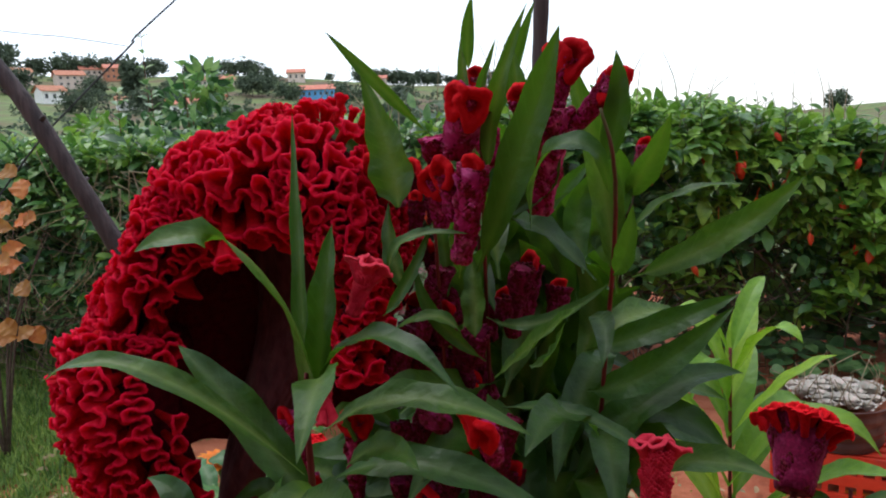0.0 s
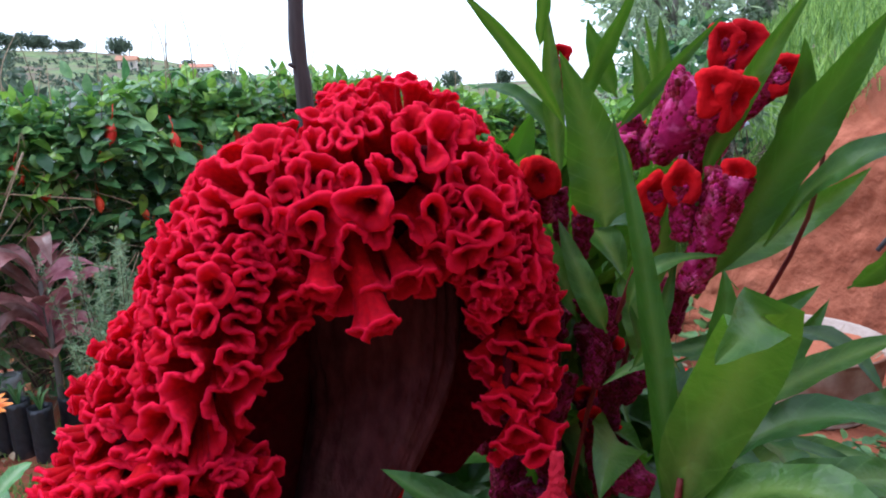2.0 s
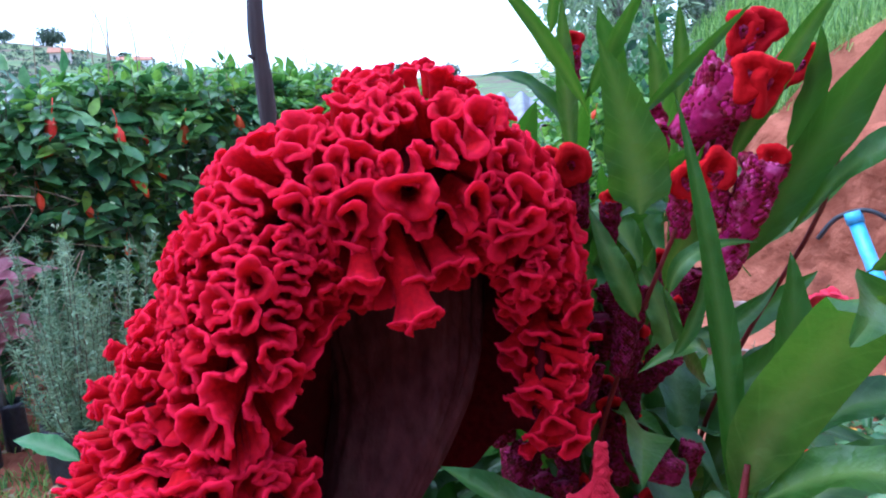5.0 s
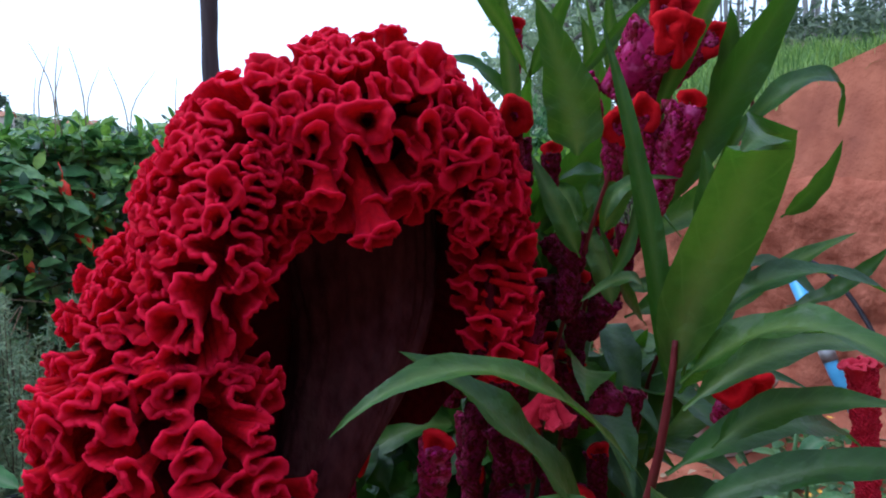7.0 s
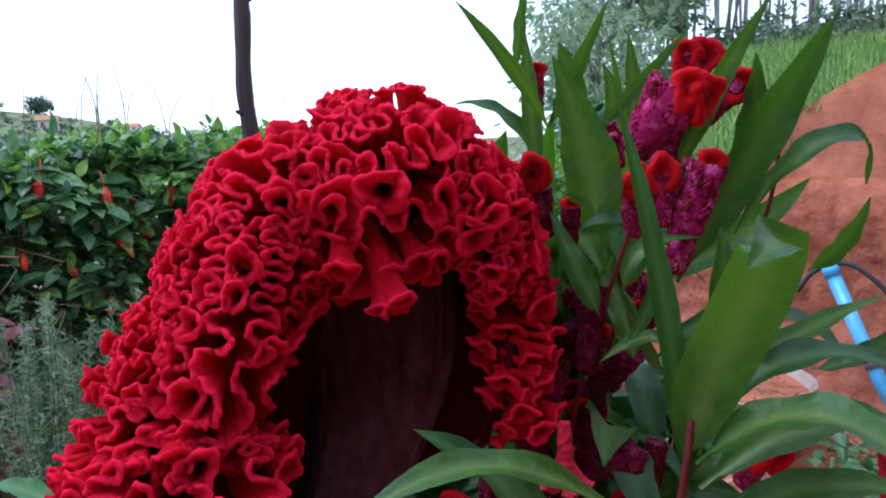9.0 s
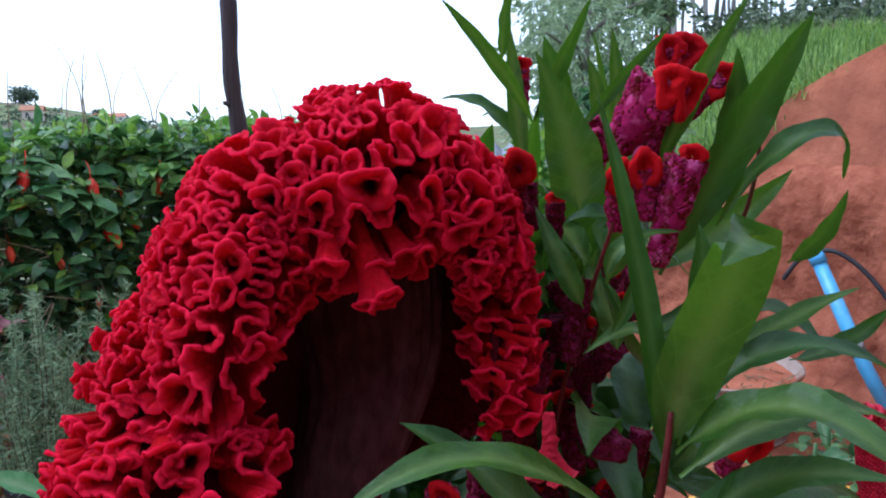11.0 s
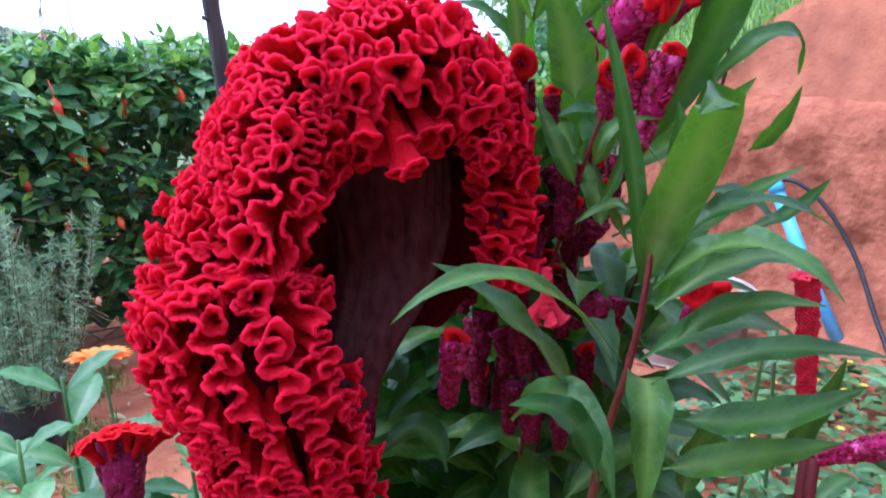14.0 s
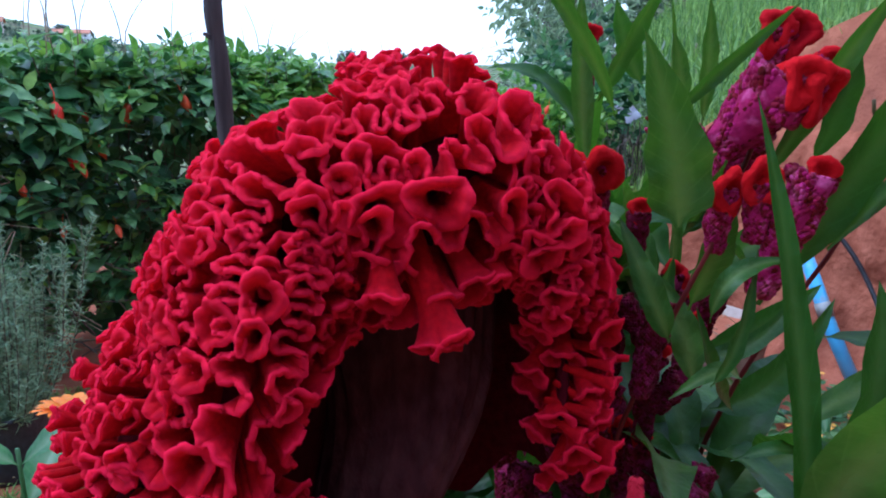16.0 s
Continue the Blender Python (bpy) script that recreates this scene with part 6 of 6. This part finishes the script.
tree("conifer", (-2.6, 30, -1.4), 4.0, 1.0, FAR_LEAF, "young dark conifer below the hill", 172, 900, 0.28, 0.05)
for i, (x, y, h, sp) in enumerate(((-1.60, 4.1, 1.74, 0.10), (-1.72, 4.0, 1.45, 0.12), (-1.40, 4.1, 1.58, 0.12), (-1.30, 3.9, 1.40, 0.12), (-1.50, 3.9, 1.42, 0.13))):
    pair_plant((x, y, 0), h, sp, "slender leafy sapling rising above the hedge", HEDGE_LEAF, 15, 60 + i, "sapling", "sapling", "garden saplings", wide=0.3)
tree("tall_shrub", (-1.45, 4.55, -0.1), 1.86, 0.36, HEDGE_LEAF, "tall sparse shrub with dark leaves behind the hedge", 178, 620, 0.075, 0.45, group="garden bushes")
tree("tall_shrub", (-1.80, 4.75, -0.1), 1.62, 0.36, HEDGE_LEAF, "sparse shrub with dark leaves behind the hedge", 179, 560, 0.075, 0.4, group="garden bushes")
tree("bright_bush", (-2.15, 4.75, -0.1), 1.50, 0.34, HEDGE_YELLOW, "fresh light green bush behind the hedge", 174, 1500, 0.075, 0.3, group="garden bushes")
tree("bright_bush", (2.98, 3.62, 0.0), 1.22, 0.42, HEDGE_YELLOW, "yellow-green bush beside the shed", 184, 1700, 0.07, 0.05, group="garden bushes")
tree("bright_bush", (3.35, 3.75, 0.05), 1.45, 0.42, HEDGE_LEAF, "green bush between the shed and the bank", 185, 1500, 0.08, 0.05, group="garden bushes")
tree("bright_bush", (-3.0, 5.6, -0.1), 1.40, 0.6, HEDGE_YELLOW, "light green bush behind the hedge", 177, 900, 0.10, 0.2, group="garden bushes")
tree("bright_bush", (-2.6, 6.6, -0.2), 1.45, 0.6, HEDGE_YELLOW, "light green bush behind the hedge", 175, 900, 0.10, 0.2, group="garden bushes")
tree("bright_bush", (-0.4, 6.8, -0.2), 1.42, 0.8, HEDGE_LEAF, "green bush behind the hedge", 176, 900, 0.10, 0.2, group="garden bushes")

b = Builder()
qr = random.Random(201)
for k in range(1100):
    az, r = qr.uniform(-36, 18), 90 + 205 * qr.random() ** 0.7
    x, y = r * math.sin(radians(az)), r * math.cos(radians(az))
    if noise.noise(V((x * 0.02, y * 0.02, 4))) < -0.12:
        continue
    q = qr.uniform(0.5, 1.7)
    crown(b, V((x, y, ground_height(x, y) + q * 0.5)), q * 1.2, q * 0.7, 26, q * 0.55, qr, 0, 0.7)
tagged(new("hillside_scrub", b.mesh("hillside_scrub", FAR_LEAF)), "dark scrub scattered over the pasture hill", "scrub", kind="stuff")

# eucalyptus stand above the bank
er = random.Random(91)
for k in range(95):
    az = 49.5 + 28 * er.random()
    r = er.uniform(30, 56)
    x, y = r * math.sin(radians(az)), r * math.cos(radians(az))
    z = ground_height(x, y)
    ob = thing("eucalyptus_tree", "tall pale-barked eucalyptus in a grove above the bank", "tree", "eucalyptus grove", at=(x, y, z))
    h = er.uniform(15, 20)
    b = Builder()
    lean = V((er.gauss(0, 1.1), er.gauss(0, 1.1), h))
    b.tube(smooth_path([(0, 0, -0.6), tuple(lean * 0.5 + V((er.gauss(0, 0.15), er.gauss(0, 0.15), 0))), tuple(lean)], 6), [q * (1 - 0.055 * i) for q in (er.uniform(0.05, 0.12),) for i in range(13)], 8)
    for j in range(7):
        q = lean * er.uniform(0.25, 0.9)
        a = er.uniform(0, math.tau)
        b.tube([q, q + V((math.cos(a), math.sin(a), 0.7)) * er.uniform(0.5, 1.4)], [0.025, 0.01], 5)
    part("trunk", b, EUC_BARK, ob)
    b = Builder()
    crown(b, lean * 0.82, 1.3, h * 0.2, 420, 0.30, er, 0.5, 0.28)
    crown(b, V((0, 0, h * er.uniform(0.24, 0.42))), 1.6, h * 0.12, 300 if az < 57 else 90, 0.34, er, 0.4, 0.28)
    part("crown", b, EUC_LEAF, ob)
for i, (az, r, h, w) in enumerate(((43.5, 30, 9.0, 2.4), (47.5, 28, 10.0, 2.8), (51.0, 30, 10, 2.6))):
    x, y = r * math.sin(radians(az)), r * math.cos(radians(az))
    tree("grove_tree", (x, y, ground_height(x, y)), h, w, TREE_LEAF, "broad dark-leaved tree at the edge of the grove", 181 + i, 1500, 0.36, 0.2, group="grove trees")
b = Builder()
for k in range(34):
    az, r = er.uniform(44, 80), er.uniform(24, 33)
    x, y = r * math.sin(radians(az)), r * math.cos(radians(az))
    crown(b, V((x, y, ground_height(x, y) + 0.5)), er.uniform(0.8, 1.6), er.uniform(0.5, 1.3), 160, 0.26, er, 0.2, 0.4)
tagged(new("understory", b.mesh("understory", EUC_LEAF)), "grey-green bushes under the eucalyptus grove", "bushes", kind="stuff")
b = Builder()
for k in range(760):
    az, r = er.uniform(44, 80), er.uniform(6, 24)
    x, y = r * math.sin(radians(az)), r * math.cos(radians(az))
    tuft(b, x, y, ground_height(x, y), 26, er.uniform(0.3, 0.8), 0.35, er, 0.012)
for k in range(260):
    az, r = er.uniform(42, 52), er.uniform(4.6, 8)
    x, y = r * math.sin(radians(az)), r * math.cos(radians(az))
    tuft(b, x, y, ground_height(x, y), 18, er.uniform(0.15, 0.4), 0.2, er, 0.006)
tagged(new("meadow_grass", b.mesh("meadow_grass", GRASS)), "tall rough grass under the eucalyptus grove", "grass", kind="stuff")

# shed roof behind the hedge
shed = thing("garden_shed", "low shed with a grey corrugated sheet roof", "shed", at=(3.50, 4.35, -0.05), rz=-38)
b = Builder()
n = 120
top = [V((-0.75 + 1.5 * i / n, -0.35, 0.86 + 0.028 * math.cos(i / n * math.tau * 9))) for i in range(n + 1)]
bot = [V((p.x, 0.6, p.z + 0.20)) for p in top]
b.grid([top, bot])
b.grid([[p - V((0, 0, 0.006)) for p in bot], [p - V((0, 0, 0.006)) for p in top]])
part("roof", b, ZINC, shed, "grey corrugated roof sheet")
for x, y, h in ((-0.65, -0.25, 0.83), (0.65, -0.25, 0.83), (-0.65, 0.5, 1.0), (0.65, 0.5, 1.0)):
    b = Builder()
    b.tube([(x, y, -0.3), (x, y, h)], 0.03, 8)
    part("post", b, BARK, shed)
b = Builder()
b.box((-0.68, -0.27, 0.78), (0.68, -0.22, 0.83))
part("beam", b, BARK, shed, smooth=False)
b = Builder()
b.box((-0.66, 0.46, -0.3), (0.66, 0.48, 0.95))
part("back_wall", b, TWIG, shed, smooth=False)


def house(at, w, d, h, turn, wall, label, storeys=1):
    w, d, h = w * 0.82, d * 0.80, h * 0.84
    ob = thing("hill_house", label, "house", "houses on the hill", at=at, rz=turn)
    b = Builder()
    b.box((-w / 2, -d / 2, -2.0), (w / 2, d / 2, h))
    gable = h + d * 0.24
    b.poly([(-w / 2, -d / 2, h), (-w / 2, d / 2, h), (-w / 2, 0, gable)])
    b.poly([(w / 2, d / 2, h), (w / 2, -d / 2, h), (w / 2, 0, gable)])
    part("wall", b, wall, ob, smooth=False)
    for s in (-1, 1):
        b = Builder()
        e = 0.5
        x0, x1 = -w / 2 - e, w / 2 + e
        y0, z0 = s * (d / 2 + e), h - e * 0.48 + 0.05
        b.poly([(x0, y0, z0), (x1, y0, z0), (x1, 0, gable + 0.06), (x0, 0, gable + 0.06)])
        b.poly([(x0, y0, z0 + 0.16), (x1, y0, z0 + 0.16), (x1, 0, gable + 0.22), (x0, 0, gable + 0.22)])
        b.poly([(x0, y0, z0), (x1, y0, z0), (x1, y0, z0 + 0.16), (x0, y0, z0 + 0.16)])
        part("roof", b, ROOF_TILE, ob, smooth=False)
    m = max(2, int(w / 1.7))
    for st in range(storeys):
        for k in range(m):
            x = -w / 2 + w * (k + 0.5) / m
            z = h * (st + 0.35) / storeys
            b = Builder()
            b.box((x - 0.36, -d / 2 - 0.04, z), (x + 0.36, -d / 2 - 0.01, z + h * 0.38 / storeys))
            part("window" if k != m // 2 or st else "door", b, WINDOW, ob, smooth=False)
    return ob


for az, el, w, d, h, turn, wall, lab, st in (
        (-28.3, 3.55, 7.0, 7, 3.6, 20, WALL_WHITE, "small white house with an orange tile roof", 1), (-27.0, 4.55, 10, 8, 4.6, 12, WALL_PAINT, "beige house with a tile roof on the slope", 2), (-24.0, 5.0, 9, 7, 5.0, 10, ROOF_TILE, "brick house with two storeys on the slope", 2),
        (-9.6, 3.15, 13, 7, 3.4, 4, WALL_BLUE, "long blue house with a red tile roof", 1), (-11.1, 4.55, 8, 7, 3.8, 0, WALL_PAINT, "pink house with a tile roof on the ridge", 1), (-17.3, 2.55, 6, 6, 4.4, -4, ROOF_TILE, "small brick house half hidden by trees", 2),
        (-17.2, 4.25, 15, 8, 3.2, 6, WALL_PAINT, "long low house under a tile roof", 1), (-4.8, 3.95, 8, 6, 3.2, -6, WALL_PAINT, "small pink house on the ridge", 1), (-30.2, 4.9, 10, 8, 4, 18, WALL_PAINT, "beige house among trees", 1), (-25.6, 5.5, 9, 7, 3.2, 10, WALL_PAINT, "house with a tile roof near the ridge", 1),
        (-23.0, 2.9, 9, 5, 2.6, 8, WALL_WHITE, "low white outbuilding on the slope", 1), (4.9, 2.35, 6, 6, 3.0, -8, WALL_PAINT, "small house beside a lone tree", 1), (9.6, 2.0, 12, 5, 2.2, -10, WALL_WHITE, "long low building on the ridge", 1), (-19.6, 2.3, 8, 6, 3, 8, WALL_WHITE, "white house behind bushes", 1)):
    house(hill_point(az, el), w, d, h, -az + turn, wall, lab, st)

# an added, unseen dark wall behind the viewer that blocks sky light from the front
b = Builder()
b.box((-4.0, -1.65, -0.1), (3.6, -1.45, 3.2))
tagged(new("wall_south", b.mesh("wall_south", TWIG, False)), "unseen dark wall added behind the viewer to block sky light", "wall", kind="structure")
